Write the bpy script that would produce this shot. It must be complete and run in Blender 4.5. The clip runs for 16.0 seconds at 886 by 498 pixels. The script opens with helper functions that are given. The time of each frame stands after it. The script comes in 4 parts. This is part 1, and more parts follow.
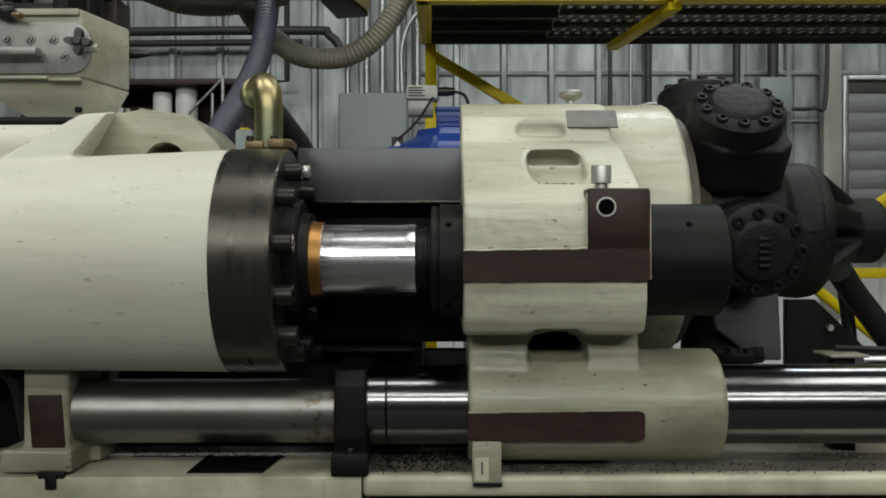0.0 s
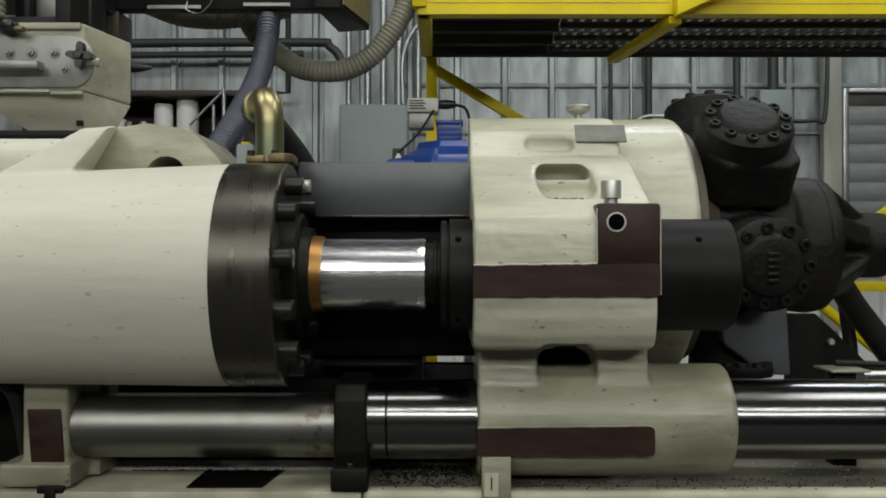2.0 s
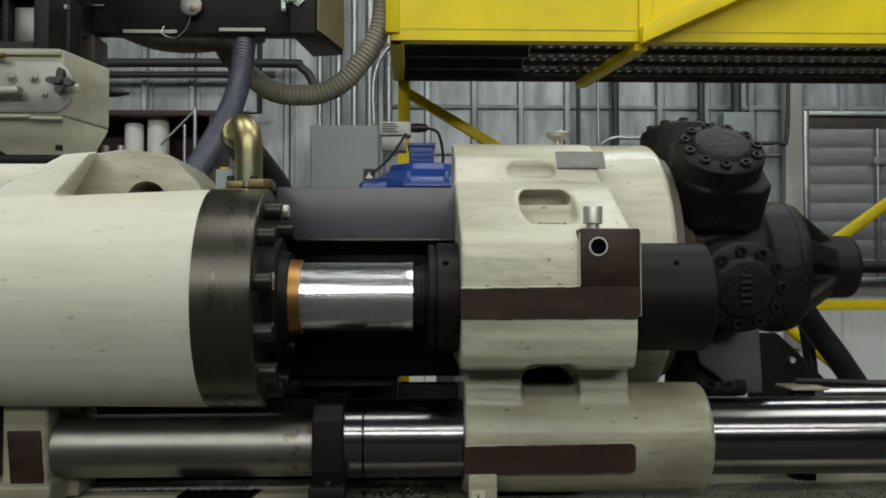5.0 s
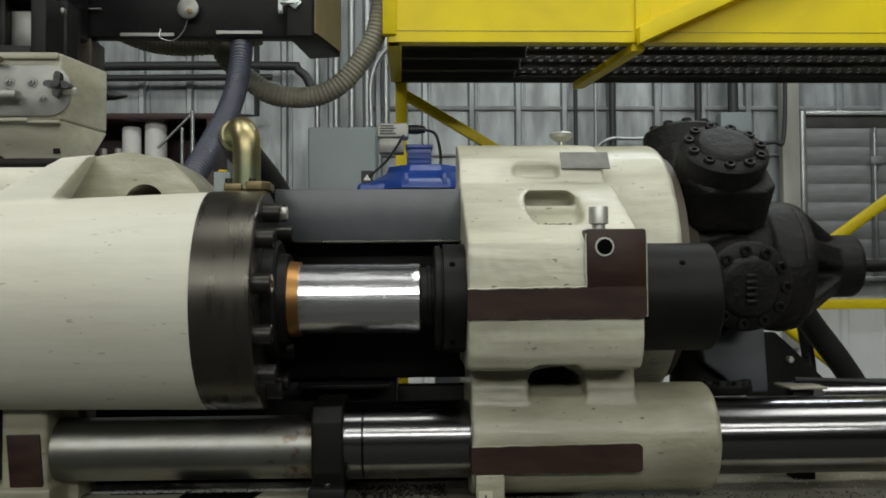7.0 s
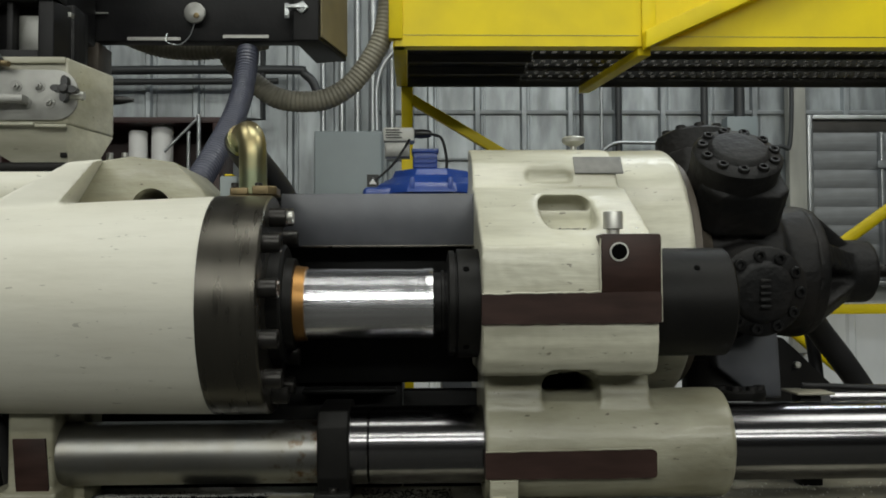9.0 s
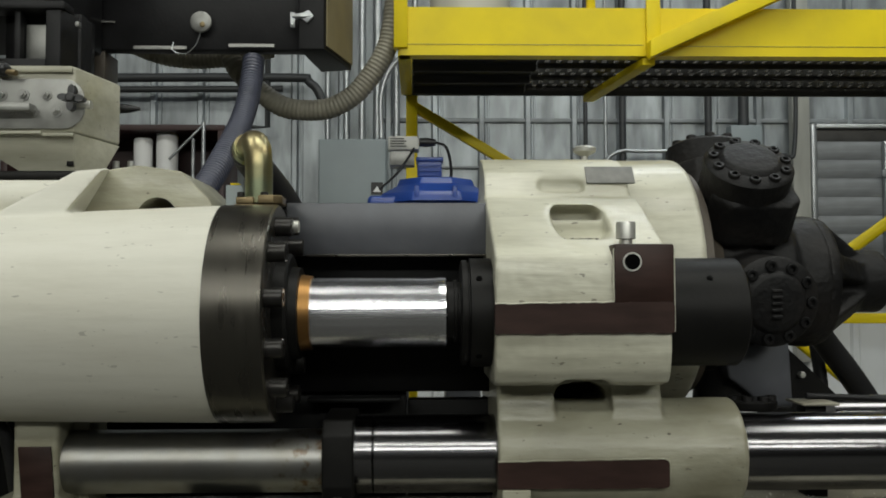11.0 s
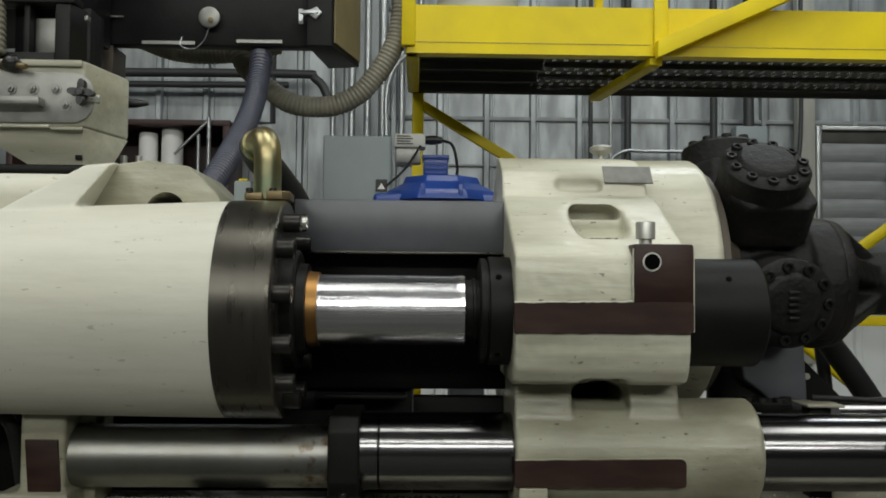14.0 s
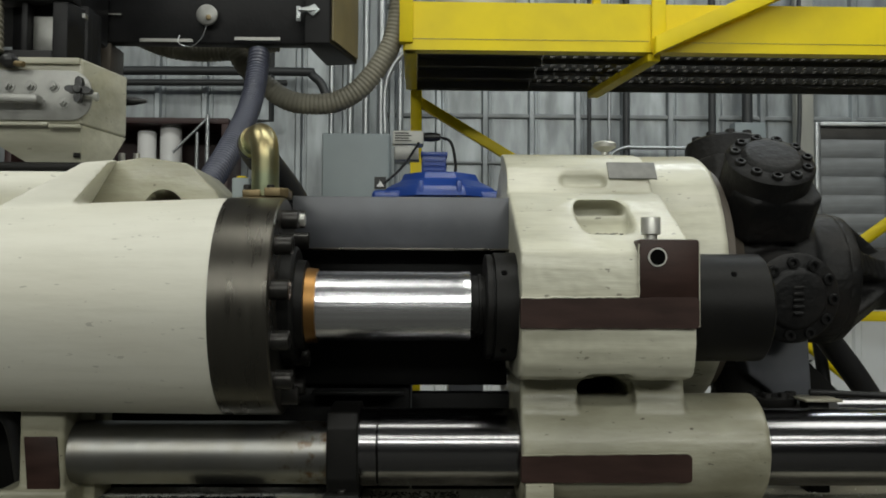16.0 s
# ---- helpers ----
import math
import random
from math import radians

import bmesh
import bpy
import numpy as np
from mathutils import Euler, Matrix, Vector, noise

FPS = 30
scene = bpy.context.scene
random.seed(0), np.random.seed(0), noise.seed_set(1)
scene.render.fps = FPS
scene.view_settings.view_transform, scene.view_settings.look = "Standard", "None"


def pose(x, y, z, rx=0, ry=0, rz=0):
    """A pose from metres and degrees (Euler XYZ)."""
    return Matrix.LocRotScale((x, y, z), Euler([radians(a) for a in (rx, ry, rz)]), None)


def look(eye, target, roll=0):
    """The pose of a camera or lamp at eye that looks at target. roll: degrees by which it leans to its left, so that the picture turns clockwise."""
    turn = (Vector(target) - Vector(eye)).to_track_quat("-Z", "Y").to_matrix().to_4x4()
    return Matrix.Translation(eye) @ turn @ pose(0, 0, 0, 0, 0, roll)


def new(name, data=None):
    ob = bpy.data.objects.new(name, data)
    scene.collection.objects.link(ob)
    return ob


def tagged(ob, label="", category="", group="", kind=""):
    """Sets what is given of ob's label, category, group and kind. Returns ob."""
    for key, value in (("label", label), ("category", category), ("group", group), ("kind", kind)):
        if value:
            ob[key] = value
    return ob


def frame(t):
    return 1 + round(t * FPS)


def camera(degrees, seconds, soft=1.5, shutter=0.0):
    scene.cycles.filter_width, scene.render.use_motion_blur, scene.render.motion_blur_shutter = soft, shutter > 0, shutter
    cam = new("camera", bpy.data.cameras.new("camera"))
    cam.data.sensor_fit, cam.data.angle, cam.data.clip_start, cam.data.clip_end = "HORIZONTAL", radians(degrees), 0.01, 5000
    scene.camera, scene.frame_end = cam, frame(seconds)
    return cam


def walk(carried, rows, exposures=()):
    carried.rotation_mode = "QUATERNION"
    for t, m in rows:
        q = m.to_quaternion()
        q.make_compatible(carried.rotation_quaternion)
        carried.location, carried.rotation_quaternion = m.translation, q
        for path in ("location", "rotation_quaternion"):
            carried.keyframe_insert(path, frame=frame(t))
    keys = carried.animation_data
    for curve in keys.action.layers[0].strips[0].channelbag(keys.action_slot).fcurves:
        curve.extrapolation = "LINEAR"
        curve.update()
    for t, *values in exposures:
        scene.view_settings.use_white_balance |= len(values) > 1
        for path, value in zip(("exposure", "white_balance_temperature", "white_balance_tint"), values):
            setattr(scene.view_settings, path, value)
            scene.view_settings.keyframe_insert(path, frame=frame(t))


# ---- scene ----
cam = camera(52.0, 16.0, soft=1.8)
PATH = [
    (0, (-0.019, -1.567, 1.453), (-0.019, 0.433, 1.452), -0.1),
    (0.5, (-0.017, -1.563, 1.455), (-0.015, 0.437, 1.453), -0.3),
    (1, (-0.016, -1.565, 1.457), (-0.017, 0.435, 1.465), -0.3),
    (1.5, (-0.016, -1.567, 1.459), (-0.022, 0.433, 1.477), -0.2),
    (2, (-0.019, -1.567, 1.46), (-0.02, 0.433, 1.482), -0.0),
    (2.5, (-0.019, -1.568, 1.459), (-0.019, 0.432, 1.482), -0.3),
    (3, (-0.024, -1.572, 1.462), (-0.019, 0.428, 1.487), 0.0),
    (3.5, (-0.025, -1.588, 1.466), (0.008, 0.411, 1.508), -0.3),
    (4, (-0.027, -1.606, 1.468), (0.03, 0.392, 1.52), -0.2),
    (6.5, (-0.032, -1.617, 1.469), (0.041, 0.38, 1.535), -0.1),
    (7, (-0.031, -1.616, 1.468), (0.041, 0.382, 1.533), -0.4),
    (7.5, (-0.029, -1.613, 1.467), (0.04, 0.385, 1.53), -0.4),
    (8, (-0.032, -1.61, 1.468), (0.032, 0.388, 1.531), -0.4),
    (8.5, (-0.03, -1.613, 1.468), (0.034, 0.385, 1.532), -0.3),
    (9, (-0.032, -1.614, 1.47), (0.028, 0.383, 1.543), -0.3),
    (11.5, (-0.036, -1.618, 1.474), (0.012, 0.379, 1.563), 0.0),
    (12, (-0.037, -1.617, 1.473), (0.009, 0.38, 1.561), 0.2),
    (12.5, (-0.037, -1.616, 1.472), (0.012, 0.381, 1.557), 0.2),
    (13, (-0.04, -1.618, 1.474), (0.006, 0.38, 1.559), 0.3),
    (13.5, (-0.042, -1.62, 1.474), (0.002, 0.378, 1.56), 0.3),
    (14, (-0.045, -1.62, 1.474), (0.003, 0.378, 1.558), 0.5),
    (14.5, (-0.044, -1.621, 1.473), (0.005, 0.376, 1.557), 0.4),
    (15, (-0.042, -1.618, 1.471), (0.011, 0.38, 1.552), 0.1),
    (15.5, (-0.04, -1.619, 1.471), (0.012, 0.379, 1.55), 0.1),
    (16, (-0.042, -1.622, 1.471), (0.007, 0.376, 1.55), 0.3),
]
walk(cam, [(t, look(eye, target, roll)) for t, eye, target, roll in PATH])

# ---- world and lamps ----
world = bpy.data.worlds.new("hall")
world.use_nodes = True
scene.world = world
world.node_tree.nodes["Background"].inputs[0].default_value = (0.80, 0.90, 1.0, 1)
world.node_tree.nodes["Background"].inputs[1].default_value = 0.02
scene.view_settings.exposure = -0.21


def area_lamp(name, eye, target, sx, sy, watts, colour):
    d = bpy.data.lights.new(name, "AREA")
    d.shape, d.size, d.size_y, d.energy, d.color = "RECTANGLE", sx, sy, watts, colour
    ob = new(name, d)
    ob.matrix_world = look(eye, target)
    return ob


LAMP = (0.985, 1.0, 0.925)
for x in (-3.6, 0.0, 3.6):
    area_lamp("ceiling_lamp", (x, -8.4, 4.7), (x, -6.4, 0), 3.0, 0.9, 135, LAMP)
for x in (-3.2, 0.0, 3.2):
    area_lamp("ceiling_lamp", (x, -5.0, 4.9), (x, -4.2, 0), 2.4, 0.5, 52, LAMP)
for x in (-3.4, 0.3, 3.6):
    area_lamp("ceiling_lamp", (x, -0.9, 5.5), (x, -0.9, 0), 2.6, 1.4, 82, LAMP)
for x, w in ((-2.8, 7), (2.2, 58)):
    area_lamp("ceiling_lamp", (x, 2.7, 5.4), (x, 2.7, 0), 2.4, 0.28, w, (0.90, 0.97, 1.0))


# ---- materials ----
def mat(name, colour, rough=0.5, metal=0.0, var=0.12, scale=9.0, bump=0.05, fine=120.0, dirt=None, dirt_amount=0.3,
        dirt_scale=5.0, coat=0.0, stretch=(1, 1, 1), rough_var=0.12, specks=0.0, spec=0.5, streak=0.0, rust=None):
    m = bpy.data.materials.new(name)
    m.use_nodes = True
    nt = m.node_tree
    b = nt.nodes["Principled BSDF"]
    b.inputs["Metallic"].default_value = metal
    b.inputs["Specular IOR Level"].default_value = spec
    b.inputs["Coat Weight"].default_value = coat
    b.inputs["Coat Roughness"].default_value = 0.15
    tc = nt.nodes.new("ShaderNodeTexCoord")
    mp = nt.nodes.new("ShaderNodeMapping")
    mp.inputs["Scale"].default_value = stretch
    nt.links.new(tc.outputs["Object"], mp.inputs["Vector"])

    def noise_node(s, detail):
        n = nt.nodes.new("ShaderNodeTexNoise")
        n.inputs["Scale"].default_value, n.inputs["Detail"].default_value = s, detail
        nt.links.new(mp.outputs[0], n.inputs["Vector"])
        return n

    big, small = noise_node(scale, 4), noise_node(fine, 3)
    c = Vector(colour)
    ramp = nt.nodes.new("ShaderNodeMapRange")
    ramp.inputs[1].default_value, ramp.inputs[2].default_value = 0.3, 0.7
    nt.links.new(big.outputs["Fac"], ramp.inputs[0])
    mix = nt.nodes.new("ShaderNodeMix")
    mix.data_type = "RGBA"
    mix.inputs[6].default_value = (*(c * (1 - var)), 1)
    mix.inputs[7].default_value = (*(c * (1 + var)), 1)
    nt.links.new(ramp.outputs[0], mix.inputs[0])
    out = mix.outputs[2]
    if dirt:
        dn = noise_node(dirt_scale, 8)
        dr = nt.nodes.new("ShaderNodeMapRange")
        dr.inputs[1].default_value, dr.inputs[2].default_value = 0.44, 0.72
        dr.inputs[4].default_value = dirt_amount
        nt.links.new(dn.outputs["Fac"], dr.inputs[0])
        mx = nt.nodes.new("ShaderNodeMix")
        mx.data_type = "RGBA"
        mx.inputs[7].default_value = (*dirt, 1)
        nt.links.new(dr.outputs[0], mx.inputs[0])
        nt.links.new(out, mx.inputs[6])
        out = mx.outputs[2]
    if specks:
        sn = noise_node(85, 5)
        sr = nt.nodes.new("ShaderNodeMapRange")
        sr.inputs[1].default_value, sr.inputs[2].default_value = 0.685, 0.70
        sr.inputs[4].default_value = specks
        nt.links.new(sn.outputs["Fac"], sr.inputs[0])
        ms = nt.nodes.new("ShaderNodeMix")
        ms.data_type = "RGBA"
        ms.inputs[7].default_value = (0.05, 0.038, 0.025, 1)
        nt.links.new(sr.outputs[0], ms.inputs[0])
        nt.links.new(out, ms.inputs[6])
        out = ms.outputs[2]
    if streak:
        # grimy brush strokes drawn out along the length
        km = nt.nodes.new("ShaderNodeMapping")
        km.inputs["Scale"].default_value = (5, 34, 46)
        nt.links.new(tc.outputs["Object"], km.inputs["Vector"])
        kn = nt.nodes.new("ShaderNodeTexNoise")
        kn.inputs["Scale"].default_value, kn.inputs["Detail"].default_value, kn.inputs["Roughness"].default_value = 1.1, 7, 0.7
        nt.links.new(km.outputs[0], kn.inputs["Vector"])
        kr = nt.nodes.new("ShaderNodeMapRange")
        kr.inputs[1].default_value, kr.inputs[2].default_value, kr.inputs[4].default_value = 0.46, 0.74, streak
        nt.links.new(kn.outputs["Fac"], kr.inputs[0])
        mk = nt.nodes.new("ShaderNodeMix")
        mk.data_type = "RGBA"
        mk.inputs[7].default_value = (0.20, 0.18, 0.12, 1)
        nt.links.new(kr.outputs[0], mk.inputs[0])
        nt.links.new(out, mk.inputs[6])
        out = mk.outputs[2]
    if rust:
        # rust blooms that gather towards one end
        x0, x1, peak = rust
        sx = nt.nodes.new("ShaderNodeSeparateXYZ")
        nt.links.new(tc.outputs["Object"], sx.inputs[0])
        ends = nt.nodes.new("ShaderNodeMapRange")
        ends.inputs[1].default_value, ends.inputs[2].default_value, ends.inputs[3].default_value, ends.inputs[4].default_value = x0, x1, -0.30, peak
        nt.links.new(sx.outputs[0], ends.inputs[0])
        bl = noise_node(42, 7)
        su = nt.nodes.new("ShaderNodeMath")
        nt.links.new(bl.outputs["Fac"], su.inputs[0])
        nt.links.new(ends.outputs[0], su.inputs[1])
        rm = nt.nodes.new("ShaderNodeMapRange")
        rm.inputs[1].default_value, rm.inputs[2].default_value, rm.inputs[4].default_value = 0.50, 0.66, 0.9
        nt.links.new(su.outputs[0], rm.inputs[0])
        mr = nt.nodes.new("ShaderNodeMix")
        mr.data_type = "RGBA"
        mr.inputs[7].default_value = (0.11, 0.058, 0.018, 1)
        nt.links.new(rm.outputs[0], mr.inputs[0])
        nt.links.new(out, mr.inputs[6])
        out = mr.outputs[2]
    nt.links.new(out, b.inputs["Base Color"])
    rr = nt.nodes.new("ShaderNodeMapRange")
    rr.inputs[3].default_value, rr.inputs[4].default_value = max(0.02, rough - rough_var), min(1, rough + rough_var)
    nt.links.new(big.outputs["Fac"], rr.inputs[0])
    nt.links.new(rr.outputs[0], b.inputs["Roughness"])
    if bump:
        bp = nt.nodes.new("ShaderNodeBump")
        bp.inputs["Strength"].default_value, bp.inputs["Distance"].default_value = bump, 0.01
        if specks:
            # brush strokes along the length, over the fine grain
            sm = nt.nodes.new("ShaderNodeMapping")
            sm.inputs["Scale"].default_value = (9, 60, 95)
            nt.links.new(tc.outputs["Object"], sm.inputs["Vector"])
            st = nt.nodes.new("ShaderNodeTexNoise")
            st.inputs["Scale"].default_value, st.inputs["Detail"].default_value = 1.6, 3
            nt.links.new(sm.outputs[0], st.inputs["Vector"])
            ad = nt.nodes.new("ShaderNodeMath")
            ad.operation = "MULTIPLY_ADD"
            ad.inputs[1].default_value = 0.24
            nt.links.new(st.outputs["Fac"], ad.inputs[0])
            nt.links.new(small.outputs["Fac"], ad.inputs[2])
            nt.links.new(ad.outputs[0], bp.inputs["Height"])
        else:
            nt.links.new(small.outputs["Fac"], bp.inputs["Height"])
        nt.links.new(bp.outputs[0], b.inputs["Normal"])
    return m


CREAM = mat("cream_enamel", (0.58, 0.57, 0.465), 0.42, var=0.08, scale=7, bump=0.17, fine=18, dirt=(0.22, 0.21, 0.145), dirt_amount=0.72, dirt_scale=5.5, coat=0.2, stretch=(0.5, 1, 1.6), specks=0.6, streak=0.30)
# Oil-stained cream enamel, base colour darkened for shade under cylinder and carriage.
SHADED_OILY_CREAM = mat("shaded_oily_enamel", (0.37, 0.36, 0.275), 0.40, var=0.14, scale=8, bump=0.16, fine=55, dirt=(0.13, 0.115, 0.06), dirt_amount=0.75, dirt_scale=7, coat=0.22, stretch=(0.6, 1, 1.3), specks=0.75, streak=0.40)
CREAM_CYL = mat("cream_cylinder_paint", (0.67, 0.66, 0.58), 0.5, var=0.03, scale=5, bump=0.06, fine=30, dirt=(0.36, 0.32, 0.22), dirt_amount=0.22, dirt_scale=5, coat=0.0, stretch=(0.45, 1, 1.6), specks=0.35, streak=0.14)
GRIME = mat("grimy_bed_top", (0.27, 0.255, 0.20), 0.38, var=0.25, scale=10, bump=0.08, fine=60, dirt=(0.05, 0.045, 0.035), dirt_amount=0.65, dirt_scale=12)
HOLE = mat("hole_shade", (0.002, 0.002, 0.002), 0.9, bump=0, spec=0.05)
BED_PAINT = mat("oily_bed_paint", (0.56, 0.54, 0.42), 0.4, var=0.15, scale=8, bump=0.08, fine=60, dirt=(0.15, 0.14, 0.08), dirt_amount=0.7, dirt_scale=9, streak=0.25)
MAROON = mat("machined_pad_primer", (0.033, 0.0165, 0.0130), 0.45, spec=0.28, var=0.3, scale=14, bump=0.03, fine=90, stretch=(1, 1, 4))
FLANGE = mat("oiled_black_steel", (0.090, 0.084, 0.072), 0.30, 0.85, var=0.07, scale=10, bump=0.03, fine=200, stretch=(6, 1, 1))
BLACK = mat("black_oxide_steel", (0.010, 0.0097, 0.0092), 0.48, 0.1, spec=0.17, var=0.25, scale=12, bump=0.04, fine=90)
BLACK_PLATE = mat("black_painted_plate", (0.088, 0.092, 0.104), 0.36, 0.2, var=0.3, scale=7, bump=0.02, fine=60, dirt=(0.09, 0.09, 0.09), dirt_amount=0.25, dirt_scale=12)
CASTIRON = mat("black_cast_iron", (0.0062, 0.0062, 0.0065), 0.55, 0.0, spec=0.25, var=0.35, scale=10, bump=0.30, fine=60, dirt=(0.024, 0.021, 0.019), dirt_amount=0.6, dirt_scale=9)
PISTON = mat("worn_hard_chrome", (0.86, 0.86, 0.90), 0.24, 1.0, var=0.14, scale=12, bump=0.07, fine=22, stretch=(0.12, 6, 6), rough_var=0.14)
CHROME = mat("hard_chrome", (0.20, 0.196, 0.203), 0.18, 1.0, var=0.03, scale=6, bump=0.02, fine=12, stretch=(0.15, 6, 6), rough_var=0.05)
STEEL = mat("dull_ground_steel", (0.27, 0.268, 0.255), 0.38, 1.0, var=0.12, scale=8, bump=0.02, fine=80, dirt=(0.16, 0.13, 0.08), dirt_amount=0.35, dirt_scale=16, rust=(-0.37, -0.19, 0.11))
BRONZE = mat("bronze_bush", (0.34, 0.18, 0.06), 0.42, 0.9, var=0.15, scale=12, bump=0.02)
ZINC = mat("yellow_zinc", (0.33, 0.275, 0.145), 0.32, 0.9, var=0.3, scale=14, bump=0.02, dirt=(0.24, 0.30, 0.20), dirt_amount=0.8, dirt_scale=16)
BRASS = mat("dull_brass", (0.21, 0.16, 0.085), 0.42, 0.7, var=0.2, scale=25, bump=0.05)
BRONZE_IRON = mat("brown_cast_iron", (0.085, 0.070, 0.055), 0.5, 0.2, var=0.25, bump=0.1, fine=90)
NAMEPLATE = mat("dull_nameplate", (0.17, 0.17, 0.16), 0.5, 0.3, var=0.2, scale=40, bump=0.03)
BOLT = mat("socket_screw_steel", (0.034, 0.032, 0.030), 0.34, 0.6, var=0.2, scale=40, bump=0.0)
NICKEL = mat("nickel_plate", (0.62, 0.62, 0.58), 0.42, 0.7, var=0.08, scale=30, bump=0.02)
PLATE = mat("worn_aluminium_plate", (0.30, 0.30, 0.285), 0.45, 0.7, var=0.18, scale=25, bump=0.03)
YELLOW = mat("safety_yellow", (0.88, 0.69, 0.008), 0.45, spec=0.3, var=0.06, scale=5, bump=0.04, fine=40, dirt=(0.40, 0.29, 0.03), dirt_amount=0.2, dirt_scale=6)
WALLM = mat("galvanised_sheet", (0.365, 0.395, 0.41), 0.42, 0.45, var=0.42, scale=2.6, bump=0.10, fine=9, dirt=(0.13, 0.14, 0.145), dirt_amount=0.85, dirt_scale=4.2, stretch=(2.2, 1, 0.55))
WHITE_SHEET = mat("white_painted_sheet", (0.78, 0.80, 0.80), 0.45, var=0.08, scale=2, bump=0.05, fine=12, dirt=(0.45, 0.45, 0.43), dirt_amount=0.35, dirt_scale=4, stretch=(2, 1, 0.5))
GIRT = mat("grey_steel_channel", (0.23, 0.245, 0.25), 0.5, 0.3, var=0.2)
CONDUIT = mat("zinc_conduit", (0.42, 0.44, 0.45), 0.35, 0.8, var=0.15)
DARKPIPE = mat("dark_pipe", (0.045, 0.048, 0.050), 0.5, 0.1)
ENAMEL_GREY = mat("grey_cabinet_enamel", (0.26, 0.30, 0.31), 0.45, 0.0, var=0.07, scale=4)
BLUE = mat("blue_enamel", (0.020, 0.062, 0.30), 0.36, var=0.15, scale=10, bump=0.05, coat=0.2)
OFFWHITE = mat("off_white_plastic", (0.62, 0.62, 0.58), 0.45, var=0.06)
WHITE = mat("white_plastic", (0.84, 0.84, 0.83), 0.45, var=0.04)
RUBBER = mat("black_rubber", (0.012, 0.012, 0.013), 0.55, var=0.2, spec=0.3)
HOSE_BLUE = mat("blue_grey_pvc_hose", (0.066, 0.071, 0.100), 0.40, var=0.15, scale=20, coat=0.1)
HOSE_BEIGE = mat("beige_ribbed_hose", (0.27, 0.255, 0.20), 0.55, var=0.15, scale=14, dirt=(0.1, 0.09, 0.07), dirt_amount=0.4)
PLASTIC = mat("black_plastic", (0.015, 0.015, 0.016), 0.35, var=0.1)
BLACKBOX = mat("black_sheet_metal", (0.008, 0.008, 0.009), 0.42, 0.0, spec=0.2, var=0.3, scale=5, dirt=(0.03, 0.03, 0.03), dirt_amount=0.4)
BROWN = mat("brown_dusty_panel", (0.20, 0.165, 0.085), 0.6, var=0.2)
MAROON_PAINT = mat("dark_red_paint", (0.034, 0.013, 0.012), 0.5, var=0.25)
CONCRETE = mat("concrete_floor", (0.060, 0.060, 0.056), 0.75, spec=0.15, var=0.15, scale=1.5, bump=0.05, dirt=(0.012, 0.012, 0.012), dirt_amount=0.4, dirt_scale=2)
PLASTER = mat("hall_lining", (0.034, 0.035, 0.035), 0.8, spec=0.1, var=0.1, scale=1.0)
GRATE = mat("dark_steel_grating", (0.060, 0.058, 0.055), 0.5, 0.5, var=0.2)
DOORM = mat("worn_steel_shutter", (0.20, 0.21, 0.215), 0.5, 0.2, var=0.4, scale=4, dirt=(0.10, 0.10, 0.10), dirt_amount=0.5, stretch=(0.5, 1, 3))
# Near-black steel; behind the slot it puts the shade into colour.
NEAR_BLACK = mat("near_black_steel", (0.004, 0.004, 0.004), 0.45, spec=0.12, var=0.4, scale=9, bump=0.03)
OILY = mat("black_oil_film", (0.010, 0.010, 0.010), 0.18, 0.0, var=0.3)
PEL_W = mat("white_pellets", (0.68, 0.68, 0.66), 0.4, bump=0)
PEL_B = mat("black_pellets", (0.015, 0.015, 0.015), 0.35, bump=0)
ORANGE = mat("orange_plastic", (0.75, 0.10, 0.02), 0.4)
TRIM = mat("beige_grey_trim", (0.40, 0.40, 0.36), 0.5, 0.1, var=0.15, scale=4, dirt=(0.2, 0.2, 0.18), dirt_amount=0.4, stretch=(2, 1, 0.4))
INK = mat("dark_print", (0.03, 0.03, 0.03), 0.5, bump=0)


# ---- mesh helpers ----
def add_box(bm, x0, x1, y0, y1, z0, z1, bevel=0.0, segs=2):
    vs = [bm.verts.new((x, y, z)) for x in (x0, x1) for y in (y0, y1) for z in (z0, z1)]
    fs = [bm.faces.new([vs[i] for i in f]) for f in ((0, 1, 3, 2), (4, 6, 7, 5), (0, 4, 5, 1), (2, 3, 7, 6), (0, 2, 6, 4), (1, 5, 7, 3))]
    if bevel:
        es = list({e for f in fs for e in f.edges})
        bmesh.ops.bevel(bm, geom=es, offset=bevel, segments=segs, affect="EDGES", profile=0.5)
    return bm


def box(x0, x1, y0, y1, z0, z1, bevel=0.003, segs=2):
    return add_box(bmesh.new(), x0, x1, y0, y1, z0, z1, bevel, segs)


def add_lathe(bm, rows, n=48, axis="X", centre=(0, 0, 0)):
    """A turned body: rows of (along, radius)."""
    rings = []
    for a, r in rows:
        ring = []
        for k in range(n):
            w = 2 * math.pi * k / n
            p, q = r * math.cos(w), r * math.sin(w)
            v = {"X": (a, p, q), "Y": (p, a, q), "Z": (p, q, a)}[axis]
            ring.append(bm.verts.new(Vector(v) + Vector(centre)))
        rings.append(ring)
    for a, b in zip(rings, rings[1:]):
        for k in range(n):
            bm.faces.new((a[k], a[(k + 1) % n], b[(k + 1) % n], b[k]))
    bm.faces.new(rings[0])
    bm.faces.new(rings[-1])
    return bm


